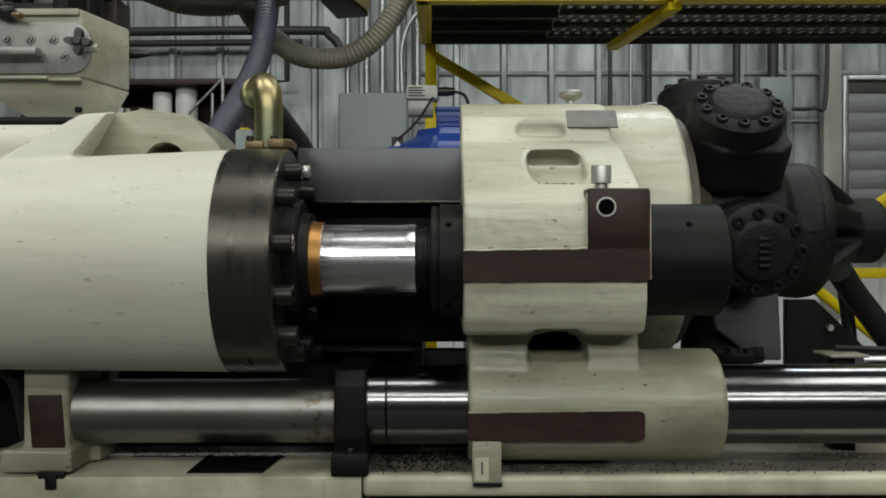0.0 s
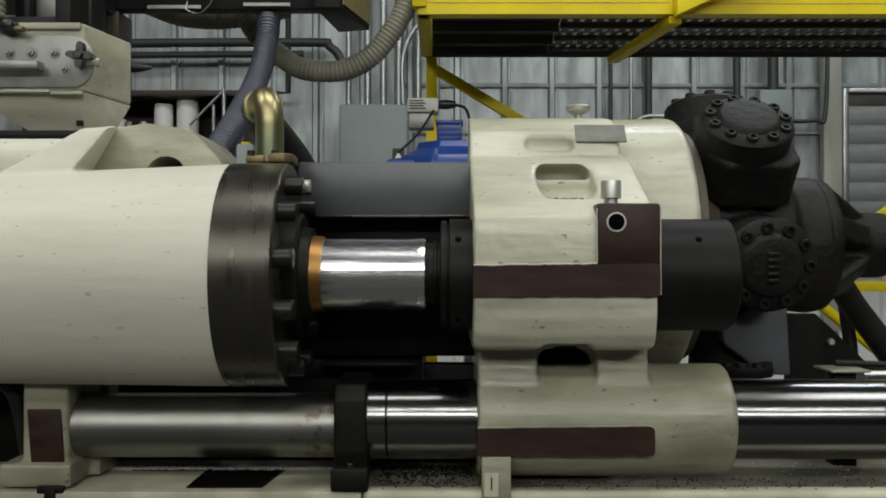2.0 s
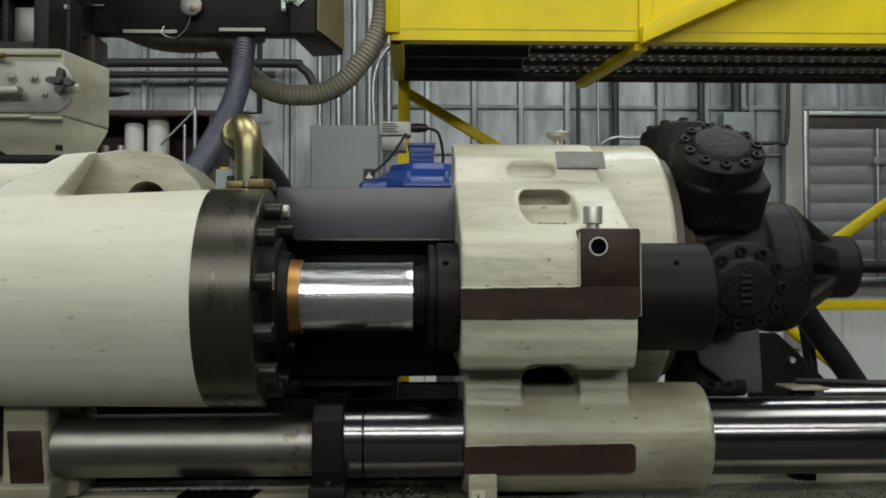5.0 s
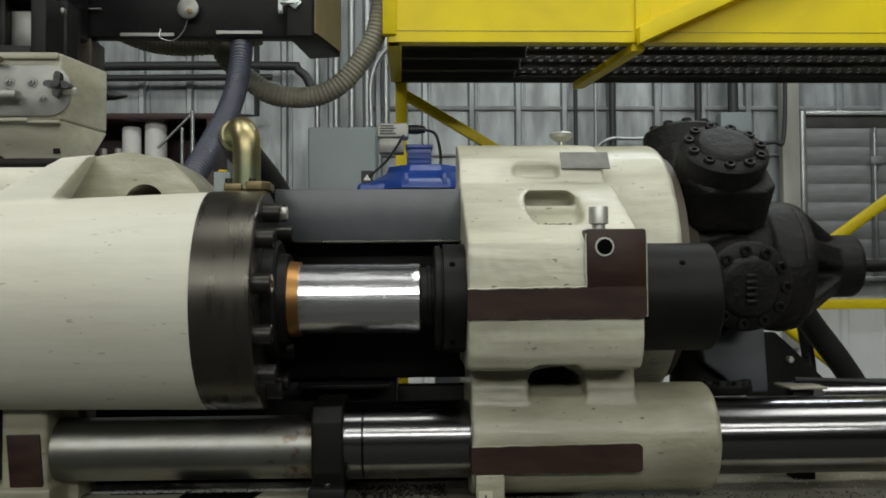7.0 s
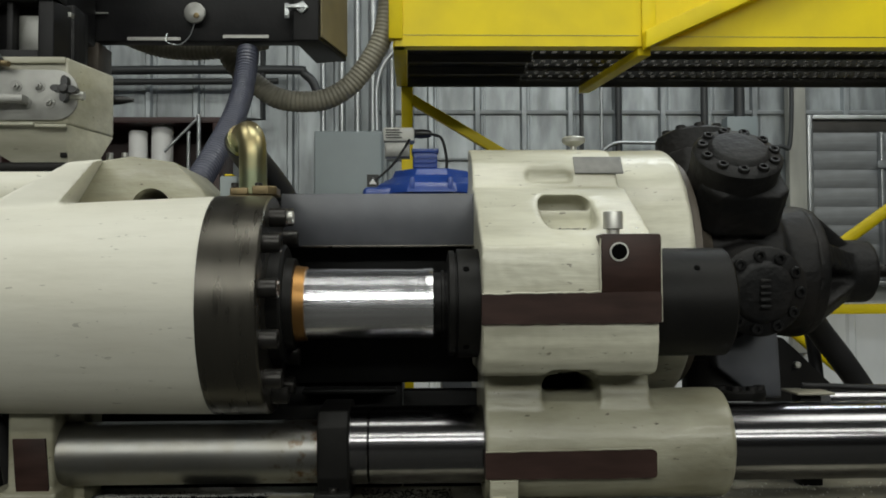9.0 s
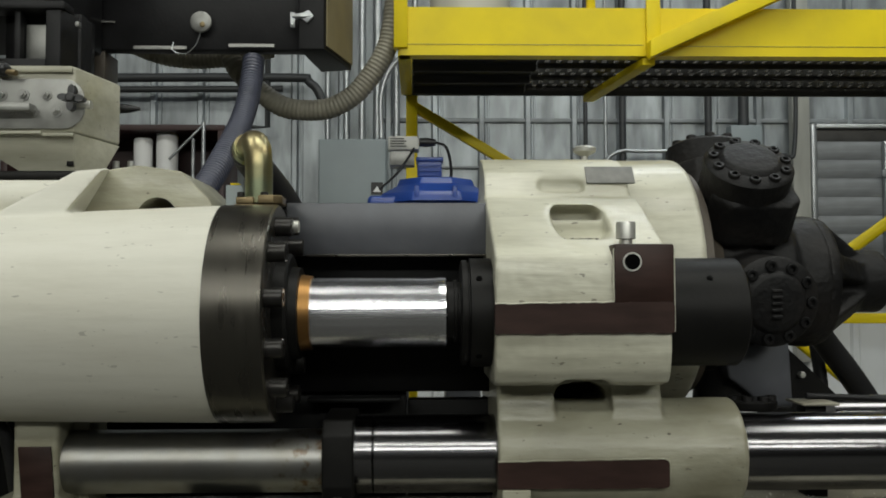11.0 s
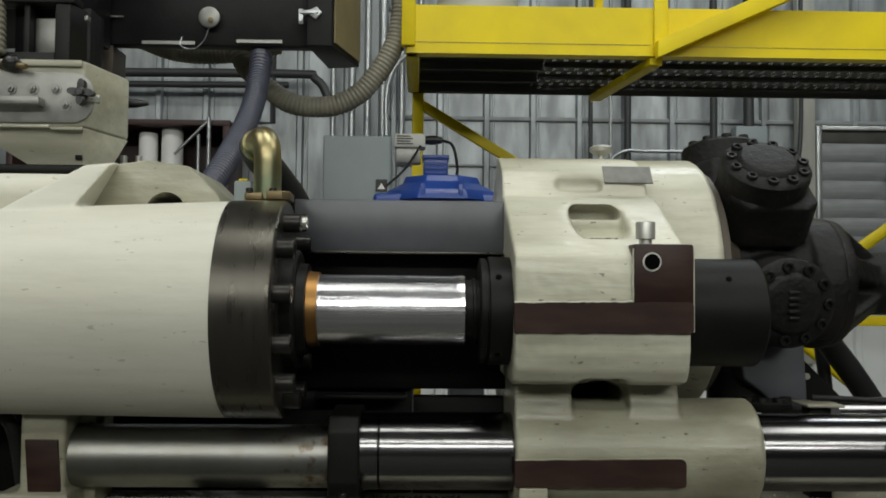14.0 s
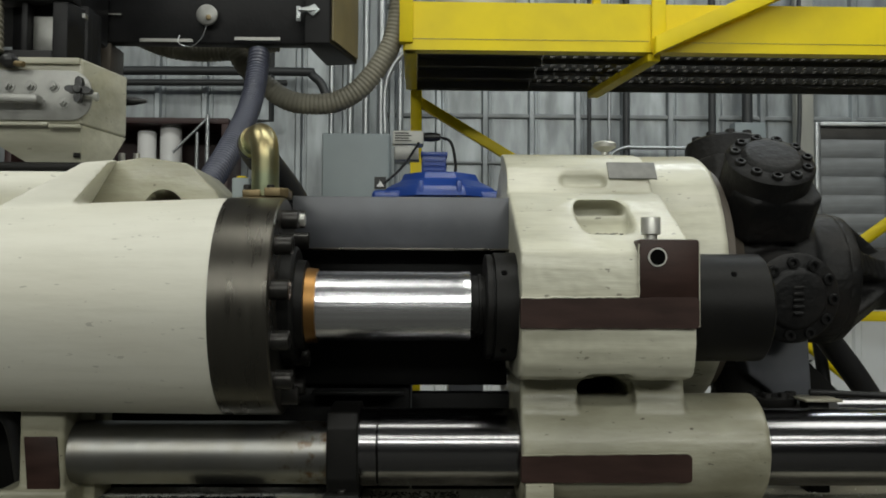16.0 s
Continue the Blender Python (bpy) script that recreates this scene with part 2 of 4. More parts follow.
def lathe(rows, n=48, axis="X", centre=(0, 0, 0)):
    bm = add_lathe(bmesh.new(), rows, n, axis, centre)
    bmesh.ops.recalc_face_normals(bm, faces=bm.faces)
    return bm


def add_prism(bm, outline, a0, a1, plane="YZ", bevel=0.0, segs=3):
    """An outline of (u, v) pairs in a plane, drawn out along the third axis."""
    def at(u, v, a):
        return {"YZ": (a, u, v), "XZ": (u, a, v), "XY": (u, v, a)}[plane]
    lo = [bm.verts.new(at(u, v, a0)) for u, v in outline]
    hi = [bm.verts.new(at(u, v, a1)) for u, v in outline]
    n = len(outline)
    fs = [bm.faces.new(lo), bm.faces.new(hi)]
    fs += [bm.faces.new((lo[k], lo[(k + 1) % n], hi[(k + 1) % n], hi[k])) for k in range(n)]
    bmesh.ops.recalc_face_normals(bm, faces=fs)
    if bevel:
        bmesh.ops.bevel(bm, geom=list({e for f in fs for e in f.edges}), offset=bevel, segments=segs, affect="EDGES", profile=0.5)
    return bm


def prism(outline, a0, a1, plane="YZ", bevel=0.0, segs=3):
    return add_prism(bmesh.new(), outline, a0, a1, plane, bevel, segs)


def spline(points, steps=12):
    ps = [Vector(p) for p in points]
    ps = [2 * ps[0] - ps[1], *ps, 2 * ps[-1] - ps[-2]]
    out = []
    for a, b, c, d in zip(ps, ps[1:], ps[2:], ps[3:]):
        for k in range(steps):
            t = k / steps
            out.append(0.5 * (2 * b + (c - a) * t + (2 * a - 5 * b + 4 * c - d) * t * t + (3 * b - a - 3 * c + d) * t ** 3))
    return out + [ps[-2]]


def add_tube(bm, pts, radius, n=16, rib=0.0, pitch=0.0):
    """A tube along points; rib and pitch make it corrugated."""
    pts = [Vector(p) for p in pts]
    if pitch:
        fine, left = [], 0.0
        for a, b in zip(pts, pts[1:]):
            d = (b - a).length
            while left < d:
                fine.append(a.lerp(b, left / d))
                left += pitch / 4
            left -= d
        pts = fine
    up = Vector((0.13, 0.31, 0.94))
    rings = []
    for k, p in enumerate(pts):
        t = (pts[min(k + 1, len(pts) - 1)] - pts[max(k - 1, 0)]).normalized()
        side = t.cross(up).normalized()
        up = side.cross(t).normalized()
        r = radius + (rib * (0, 1, 1, 0)[k % 4] if pitch else 0)
        rings.append([bm.verts.new(p + r * (math.cos(w) * side + math.sin(w) * up)) for w in (2 * math.pi * j / n for j in range(n))])
    for a, b in zip(rings, rings[1:]):
        for j in range(n):
            bm.faces.new((a[j], a[(j + 1) % n], b[(j + 1) % n], b[j]))
    bm.faces.new(rings[0])
    bm.faces.new(rings[-1])
    return bm


def tube(pts, radius, n=16, rib=0.0, pitch=0.0):
    bm = add_tube(bmesh.new(), pts, radius, n, rib, pitch)
    bmesh.ops.recalc_face_normals(bm, faces=bm.faces)
    return bm


def shade(me, angle=38):
    for p in me.polygons:
        p.use_smooth = True
    me.set_sharp_from_angle(angle=radians(angle))


def to_mesh(name, bm, material, angle=38):
    bmesh.ops.recalc_face_normals(bm, faces=bm.faces)
    me = bpy.data.meshes.new(name)
    bm.to_mesh(me)
    bm.free()
    me.materials.append(material)
    shade(me, angle)
    return me


def part(name, bm, material, parent, label=""):
    ob = new(name, to_mesh(name, bm, material))
    ob.parent = parent
    return tagged(ob, label)


def shared(name, me, parent, m):
    ob = new(name, me)
    ob.parent = parent
    ob.matrix_basis = m
    return ob


def thing(name, label, category, group="", kind="", at=(0, 0, 0)):
    ob = new(name)
    ob.location = at
    ob.empty_display_size = 0.05
    return tagged(ob, label, category, group, kind)


def solid(name, bm, material, label, category="", group="", kind=""):
    return tagged(new(name, to_mesh(name, bm, material)), label, category, group, kind)


def carve(bm, cutters):
    """Cuts closed bodies out of another; returns a bmesh."""
    def temp(b, n):
        bmesh.ops.recalc_face_normals(b, faces=b.faces)
        me = bpy.data.meshes.new(n)
        b.to_mesh(me)
        b.free()
        return new(n, me)
    base = temp(bm, "blank")
    tools = [temp(c, "cutter") for c in cutters]
    for c in tools:
        mod = base.modifiers.new("cut", "BOOLEAN")
        mod.operation, mod.object, mod.solver = "DIFFERENCE", c, "EXACT"
    dg = bpy.context.evaluated_depsgraph_get()
    me = bpy.data.meshes.new_from_object(base.evaluated_get(dg))
    out = bmesh.new()
    out.from_mesh(me)
    for o in (base, *tools):
        d = o.data
        bpy.data.objects.remove(o)
        bpy.data.meshes.remove(d)
    bpy.data.meshes.remove(me)
    return out


def cast(bms, voxel=0.004, rounds=6):
    """Fuses bodies into one casting with soft fillets; returns a bmesh."""
    joined = bmesh.new()
    for b in bms:
        bmesh.ops.recalc_face_normals(b, faces=b.faces)
        me = bpy.data.meshes.new("blank")
        b.to_mesh(me)
        b.free()
        joined.from_mesh(me)
        bpy.data.meshes.remove(me)
    me = bpy.data.meshes.new("blank")
    joined.to_mesh(me)
    joined.free()
    ob = new("blank", me)
    rm = ob.modifiers.new("fuse", "REMESH")
    rm.mode, rm.voxel_size = "VOXEL", voxel
    sm = ob.modifiers.new("soften", "SMOOTH")
    sm.factor, sm.iterations = 0.5, rounds
    dg = bpy.context.evaluated_depsgraph_get()
    made = bpy.data.meshes.new_from_object(ob.evaluated_get(dg))
    out = bmesh.new()
    out.from_mesh(made)
    bpy.data.objects.remove(ob)
    bpy.data.meshes.remove(me)
    bpy.data.meshes.remove(made)
    return out


def screw_mesh(r, h, hole=0.55):
    """A socket-head screw along +Z with a hexagonal socket."""
    bm = bmesh.new()
    n = 18
    rows = [(0, r), (h - 0.12 * r, r), (h, 0.88 * r), (h, hole * r), (h * 0.45, hole * r)]
    rings = []
    for k, (z, q) in enumerate(rows):
        hexed = k >= 3
        ring = []
        for j in range(n):
            w = 2 * math.pi * j / n
            f = (math.cos(math.pi / 6) / math.cos((w % (math.pi / 3)) - math.pi / 6)) if hexed else 1
            ring.append(bm.verts.new((q * f * math.cos(w), q * f * math.sin(w), z)))
        rings.append(ring)
    for a, b in zip(rings, rings[1:]):
        for j in range(n):
            bm.faces.new((a[j], a[(j + 1) % n], b[(j + 1) % n], b[j]))
    bm.faces.new(rings[0])
    bm.faces.new(rings[-1])
    return bm


PIVOT = Vector((-0.03, -1.60, 1.466))


def lower(bm, f=1.055):
    """Brings a piece of the lower works (bed, rod, shoe, foot) from its drawing to its true size and place under the cylinder."""
    for v in bm.verts:
        v.co = PIVOT + f * (v.co - PIVOT)
    return bm


TO_X = pose(0, 0, 0, 0, 90, 0)      # +Z to +X
TO_CAM = pose(0, 0, 0, 90, 0, 0)    # +Z to -Y
AXZ = 1.433                          # height of the injection cylinder's axis

# ---- hall ----
floor = solid("floor", box(-9, 9, -10.5, 4.6, -0.15, 0.0, 0), CONCRETE, "grey worn concrete hall floor", "floor", kind="structure")
ceiling = solid("ceiling", box(-9, 9, -10.5, 4.6, 6.0, 6.15, 0), PLASTER, "dark hall ceiling", "ceiling", kind="structure")
solid("wall_south", box(-9, 9, -10.65, -10.5, 0, 6.0, 0), PLASTER, "plain dark hall wall", "wall", kind="structure")
solid("wall_west", box(-9.15, -9, -10.5, 4.6, 0, 6.0, 0), PLASTER, "plain dark hall wall", "wall", kind="structure")
solid("wall_east", box(9, 9.15, -10.5, 4.6, 0, 6.0, 0), PLASTER, "plain dark hall wall", "wall", kind="structure")


def sheet_wall(y, z0, z1):
    """Ribbed metal sheet on the hall's north side: trapezoid ribs with depth."""
    bm = bmesh.new()
    xs, x = [], -9.0
    while x < 9.0:
        xs += [(x, 0.0), (x + 0.200, 0.0), (x + 0.212, -0.028), (x + 0.240, -0.028), (x + 0.252, 0.0)]
        xs += [(x + 0.262, 0.0), (x + 0.266, -0.008), (x + 0.276, -0.008), (x + 0.280, 0.0)]
        x += 0.305
    lo = [bm.verts.new((a, y + b, z0)) for a, b in xs]
    hi = [bm.verts.new((a, y + b, z1)) for a, b in xs]
    for k in range(len(xs) - 1):
        bm.faces.new((lo[k], lo[k + 1], hi[k + 1], hi[k]))
    return bm


wall = solid("wall_north", box(-9, 9, 4.34, 4.6, 0, 6.0, 0), PLASTER, "ribbed galvanised sheet hall wall", "wall", kind="structure")
part("cladding", sheet_wall(4.30, 1.43, 6.0), WALLM, wall, "ribbed galvanised sheet cladding with stains")
part("lower_cladding", sheet_wall(4.292, 0.0, 1.428), WHITE_SHEET, wall, "white painted lower sheet cladding")
# Rail strips put the soft shadow bands along the wall into grey.
for z, h in ((2.58, 0.015), (2.27, 0.009), (3.30, 0.015), (1.448, 0.018)):
    solid("trim", box(-0.30, 9, 4.280, 4.299, z - h, z + h, 0.006, 3), GIRT, "grey wall rail between the ribs, carrying its shadow band", "rail", kind="structure")


def wall_pipes():
    spec = ((1.04, 0.014, DARKPIPE), (1.17, 0.012, CONDUIT), (1.28, 0.022, DARKPIPE), (1.84, 0.024, DARKPIPE), (2.07, 0.034, DARKPIPE),
            (-0.50, 0.022, CONDUIT), (-0.40, 0.022, CONDUIT), (-0.30, 0.030, CONDUIT), (-0.18, 0.022, CONDUIT), (-0.62, 0.018, CONDUIT), (-0.06, 0.018, CONDUIT))
    for x, r, m in spec:
        lo = 2.40 if x < 0 else 1.2
        solid("conduit", tube([(x, 4.18, lo), (x, 4.18, 6.0)], r, 12), m,
              "dark vertical pipe on the sheet wall" if m is DARKPIPE else "zinc conduit running up the sheet wall", "pipe", "wall pipes")
    solid("conduit", tube(spline([(-3.2, 4.1, 2.797), (-1.0, 4.1, 2.815), (-0.72, 4.1, 2.78), (-0.62, 4.1, 2.6)], 8), 0.028, 12), DARKPIPE, "thick horizontal dark conduit on the wall", "pipe", "wall pipes")
    solid("conduit", tube([(-3.2, 4.14, 2.735), (-0.9, 4.14, 2.752)], 0.020, 12), DARKPIPE, "dark horizontal pipe on the wall", "pipe", "wall pipes")
    solid("conduit", tube(spline([(2.03, 4.12, 2.33), (2.30, 4.12, 2.33), (2.38, 4.12, 2.42), (2.39, 4.12, 3.4)], 8), 0.014, 10), DARKPIPE, "thin dark bent conduit on the wall", "pipe", "wall pipes")
    solid("conduit", tube(spline([(0.25, 4.05, 2.98), (-0.05, 4.05, 2.98), (-0.20, 4.05, 2.88), (-0.27, 4.05, 2.70), (-0.27, 4.05, 2.42)], 8), 0.016, 10), CONDUIT, "bent zinc conduit above the cabinet", "pipe", "wall pipes")
    solid("conduit", tube(spline([(1.16, 4.16, 2.20), (1.18, 4.16, 2.31), (1.27, 4.16, 2.36), (1.40, 4.16, 2.36), (2.0, 4.16, 2.36)], 6), 0.012, 10), CONDUIT, "thin horizontal conduit on the wall", "pipe", "wall pipes")
    solid("conduit", tube([(-0.99, 4.1, 3.2), (-0.99, 4.1, 2.50), (-1.15, 4.1, 2.50)], 0.018, 10), DARKPIPE, "dark angled conduit on the wall", "pipe", "wall pipes")
    jb = thing("junction_box", "small grey junction box on the sheet wall", "electrical box", at=(2.06, 4.15, 2.42))
    part("body", box(-0.10, 0.10, -0.05, 0.06, -0.12, 0.10, 0.006), ENAMEL_GREY, jb)


wall_pipes()


def shutter_door():
    d = thing("window_1", "grey worn slatted shutter window with a pale frame", "window", kind="structure", at=(0, 0, 0))
    fr = bmesh.new()
    add_box(fr, 2.517, 2.55, 4.18, 4.28, 1.463, 2.545, 0.004)
    add_box(fr, 2.55, 4.4, 4.18, 4.28, 2.515, 2.545, 0.004)
    part("window_frame", fr, CONDUIT, d, "pale painted frame")
    part("side_trim", box(2.40, 2.515, 4.20, 4.268, 1.0, 4.2, 0.004), TRIM, d, "wide beige-grey sheet trim")
    me = to_mesh("slat", box(0, 1.84, 0, 0.02, 0, 0.1206, 0.0015), DOORM)
    # Dark strip paints the shadow between top slat and frame.
    part("shadow_strip", box(2.551, 4.4, 4.205, 4.25, 2.4325, 2.514, 0.002), GRATE, d, "dark strip for the shadow at the window head")
    for k in range(2, 10):
        shared("slat", me, d, pose(2.551, 4.20, 1.222 + k * 0.121, 0))
    part("sill", box(2.525, 4.4, 4.16, 4.28, 1.432, 1.462, 0.004), CONDUIT, d)
    part("guide_rail", box(2.98, 3.0, 4.15, 4.19, 1.47, 2.43, 0.003), CONDUIT, d)
    part("latch", box(2.95, 3.05, 4.13, 4.148, 2.19, 2.24, 0.006), GIRT, d)


shutter_door()


def electrical_cabinet():
    c = thing("electrical_cabinet", "grey enamelled electrical cabinet on the sheet wall", "cabinet", at=(-0.448, 4.1, 2.0))
    part("body", box(-0.21, 0.21, -0.10, 0.15, -0.42, 0.41, 0.008), ENAMEL_GREY, c)
    part("door", box(-0.205, 0.205, -0.125, -0.104, -0.41, 0.40, 0.008), ENAMEL_GREY, c)
    part("sticker", box(0.118, 0.190, -0.130, -0.127, 0.060, 0.135, 0), INK, c, "dark warning sticker")
    part("triangle", prism([(0.130, 0.075), (0.178, 0.075), (0.154, 0.112)], -0.133, -0.131, "XZ"), WHITE, c)


electrical_cabinet()


def platform():
    p = thing("platform", "yellow steel walkway platform with dark open grating", "platform", at=(0, 0, 0))
    z0, z1, ya, yb = 2.195, 2.345, 1.15, 1.74
    part("front_beam", prism([(ya, z0), (ya + 0.05, z0), (ya + 0.05, z0 + 0.009), (ya + 0.008, z0 + 0.009), (ya + 0.008, z1 - 0.009), (ya + 0.05, z1 - 0.009), (ya + 0.05, z1), (ya, z1)], -0.093, 4.6, "YZ"), YELLOW, p)
    part("weld_seam", box(-0.07, 0.66, ya - 0.0014, ya - 0.0004, z0 + 0.033, z0 + 0.0345, 0), BRASS, p, "dark seam line in the paint")
    part("weld_seam", box(0.72, 2.2, ya - 0.0014, ya - 0.0004, z0 + 0.030, z0 + 0.0312, 0), BRASS, p, "dark seam line in the paint")
    part("back_beam", box(-0.093, 4.6, yb - 0.01, yb, z0, z1, 0.003), GRATE, p)
    part("end_beam", box(-0.100, -0.060, ya + 0.01, yb - 0.012, z0, z1, 0.003), YELLOW, p)
    part("stiffener", box(0.668, 0.712, ya - 0.012, ya - 0.002, z0 + 0.004, z1 + 0.06, 0.003), YELLOW, p)
    part("corner_post", box(-0.112, -0.070, ya - 0.014, ya + 0.028, z0 + 0.02, z1 + 0.95, 0.003), YELLOW, p)
    for x in (0.49, 1.9, 3.2):
        part("stanchion", box(x, x + 0.025, ya + 0.01, ya + 0.04, z1, z1 + 0.95, 0.003), YELLOW, p)
    for z in (z1 + 0.5, z1 + 0.95):
        part("rail", tube([(-0.09, ya + 0.02, z), (4.6, ya + 0.02, z)], 0.02, 12), YELLOW, p)
    part("joist", prism([(0.575, yb - 0.02), (0.615, yb - 0.02), (0.700, ya + 0.01), (0.660, ya + 0.01)], z0 - 0.026, z0 - 0.001, "XY", 0.003), YELLOW, p)
    part("joist", box(2.4, 2.445, ya + 0.055, yb - 0.02, z0 - 0.024, z0 + 0.002, 0.003), YELLOW, p)
    part("brace", prism([(0.668, 2.1765), (1.76, 2.674), (1.76, 2.728), (0.668, 2.2305)], 1.092, 1.134, "XZ", 0.002), YELLOW, p)
    # walking planks: solid ones by the end, perforated ones beyond, each with folded edges
    y = ya + 0.058
    while y < yb - 0.15:
        tr = bmesh.new()
        add_box(tr, -0.055, 0.356, y, y + 0.168, z0 + 0.030, z0 + 0.033)
        add_box(tr, -0.055, 0.356, y, y + 0.003, z0 + 0.004, z0 + 0.030)
        add_box(tr, -0.055, 0.356, y + 0.165, y + 0.168, z0 + 0.004, z0 + 0.030)
        part("plank", tr, GRATE, p, "solid dark steel plank")
        gr = bmesh.new()
        add_box(gr, 0.360, 4.6, y, y + 0.003, z0 + 0.016, z0 + 0.030)
        add_box(gr, 0.360, 4.6, y + 0.165, y + 0.168, z0 + 0.016, z0 + 0.030)
        for k in range(4):
            add_box(gr, 0.360, 4.6, y + 0.0505 * k, y + 0.0505 * k + 0.0165, z0 + 0.030, z0 + 0.033)
        for k in range(3):
            x = 0.360 + (0.018 if k % 2 else 0)
            while x < 4.56:
                add_box(gr, x, x + 0.021, y + 0.0505 * k + 0.0165, y + 0.0505 * k + 0.0505, z0 + 0.030, z0 + 0.033)
                x += 0.038
        tagged(part("plank", gr, GRATE, p, "perforated dark steel plank"), kind="stuff")
        y += 0.172
    for x in (-0.062, 4.3):
        part("post", box(x - 0.021, x + 0.021, yb + 0.002, yb + 0.044, 0, z0 + 0.1, 0.003), YELLOW, p)
    b2 = bmesh.new()
    add_box(b2, -0.018, 0.018, -0.015, 0.015, 0, 1.0, 0.003)
    bmesh.ops.transform(b2, matrix=Matrix.Translation((-0.055, 1.765, 2.16)) @ pose(0, 0, 0, 0, 121, 0), verts=b2.verts)
    part("knee_brace", b2, YELLOW, p)
    return p


platform()
solid("white_tub", lathe([(2.2355, 0.120), (2.24, 0.128), (2.50, 0.140), (2.505, 0.146), (2.52, 0.146), (2.525, 0.138)], 40, "Z", (0.14, 1.44, 0)), OFFWHITE, "off-white plastic tub standing on the platform", "tub")


def yellow_guard():
    g = thing("guard_rail", "yellow tube guard rail behind the machine", "railing", at=(0, 0, 0))
    part("rail", box(1.0, 3.2, 1.95, 1.99, 1.335, 1.375, 0.004), YELLOW, g)
    part("rail", tube([(1.32, 2.0, 1.36), (2.2, 2.0, 1.98)], 0.024, 12), YELLOW, g)
    part("rail", tube([(1.36, 1.9, 1.332), (1.78, 1.9, 0.993)], 0.020, 12), YELLOW, g)
    part("post", box(2.6, 2.65, 1.95, 1.99, 0, 1.375, 0.004), YELLOW, g)


yellow_guard()


def back_shelf():
    s = thing("shelf_unit", "dark red steel shelf unit against the wall", "shelf", at=(-1.75, 3.95, 0))
    fr = bmesh.new()
    add_box(fr, -0.75, 0.56, -0.18, 0.22, 2.42, 2.455, 0.003)
    add_box(fr, -0.75, 0.56, 0.20, 0.22, 1.0, 2.42, 0)
    add_box(fr, -0.75, -0.71, -0.18, 0.20, 0, 2.42, 0.003)
    add_box(fr, 0.52, 0.56, -0.18, 0.20, 0, 2.42, 0.003)
    part("frame", fr, MAROON_PAINT, s)
    part("board", box(-0.70, 0.515, -0.18, 0.19, 1.90, 1.94, 0.003), MAROON_PAINT, s)
    for x, w, h in ((-1.705, 0.055, 0.45), (-1.560, 0.064, 0.485), (-1.98, 0.05, 0.36)):
        b = solid("white_tube", lathe([(1.942, w * 0.96), (1.946, w), (1.94 + h - 0.01, w), (1.94 + h, w * 0.9)], 28, "Z", (x, 3.9, 0)), WHITE,
                  "white plastic cylinder standing on the shelf", "cylinder", "white cylinders")
    st = thing("tube_stand", "thin pale metal stand with a slanting brace", "stand", at=(-1.30, 3.72, 0))
    part("post", tube([(0, 0, 0.0), (0, 0, 2.46)], 0.012, 10), CONDUIT, st)
    part("brace", tube([(-0.005, 0, 2.44), (-0.20, 0, 2.24)], 0.008, 10), CONDUIT, st)
    part("post", tube([(-0.06, 0.0, 0.0), (-0.06, 0.0, 2.36)], 0.010, 10), CONDUIT, st)
    oc = solid("orange_cone", lathe([(1.705, 0.04), (1.72, 0.03), (1.79, 0.012)], 20, "Z", (-0.905, 0.53, 0)), ORANGE, "small orange plastic cap beyond the hopper", "cap")


back_shelf()


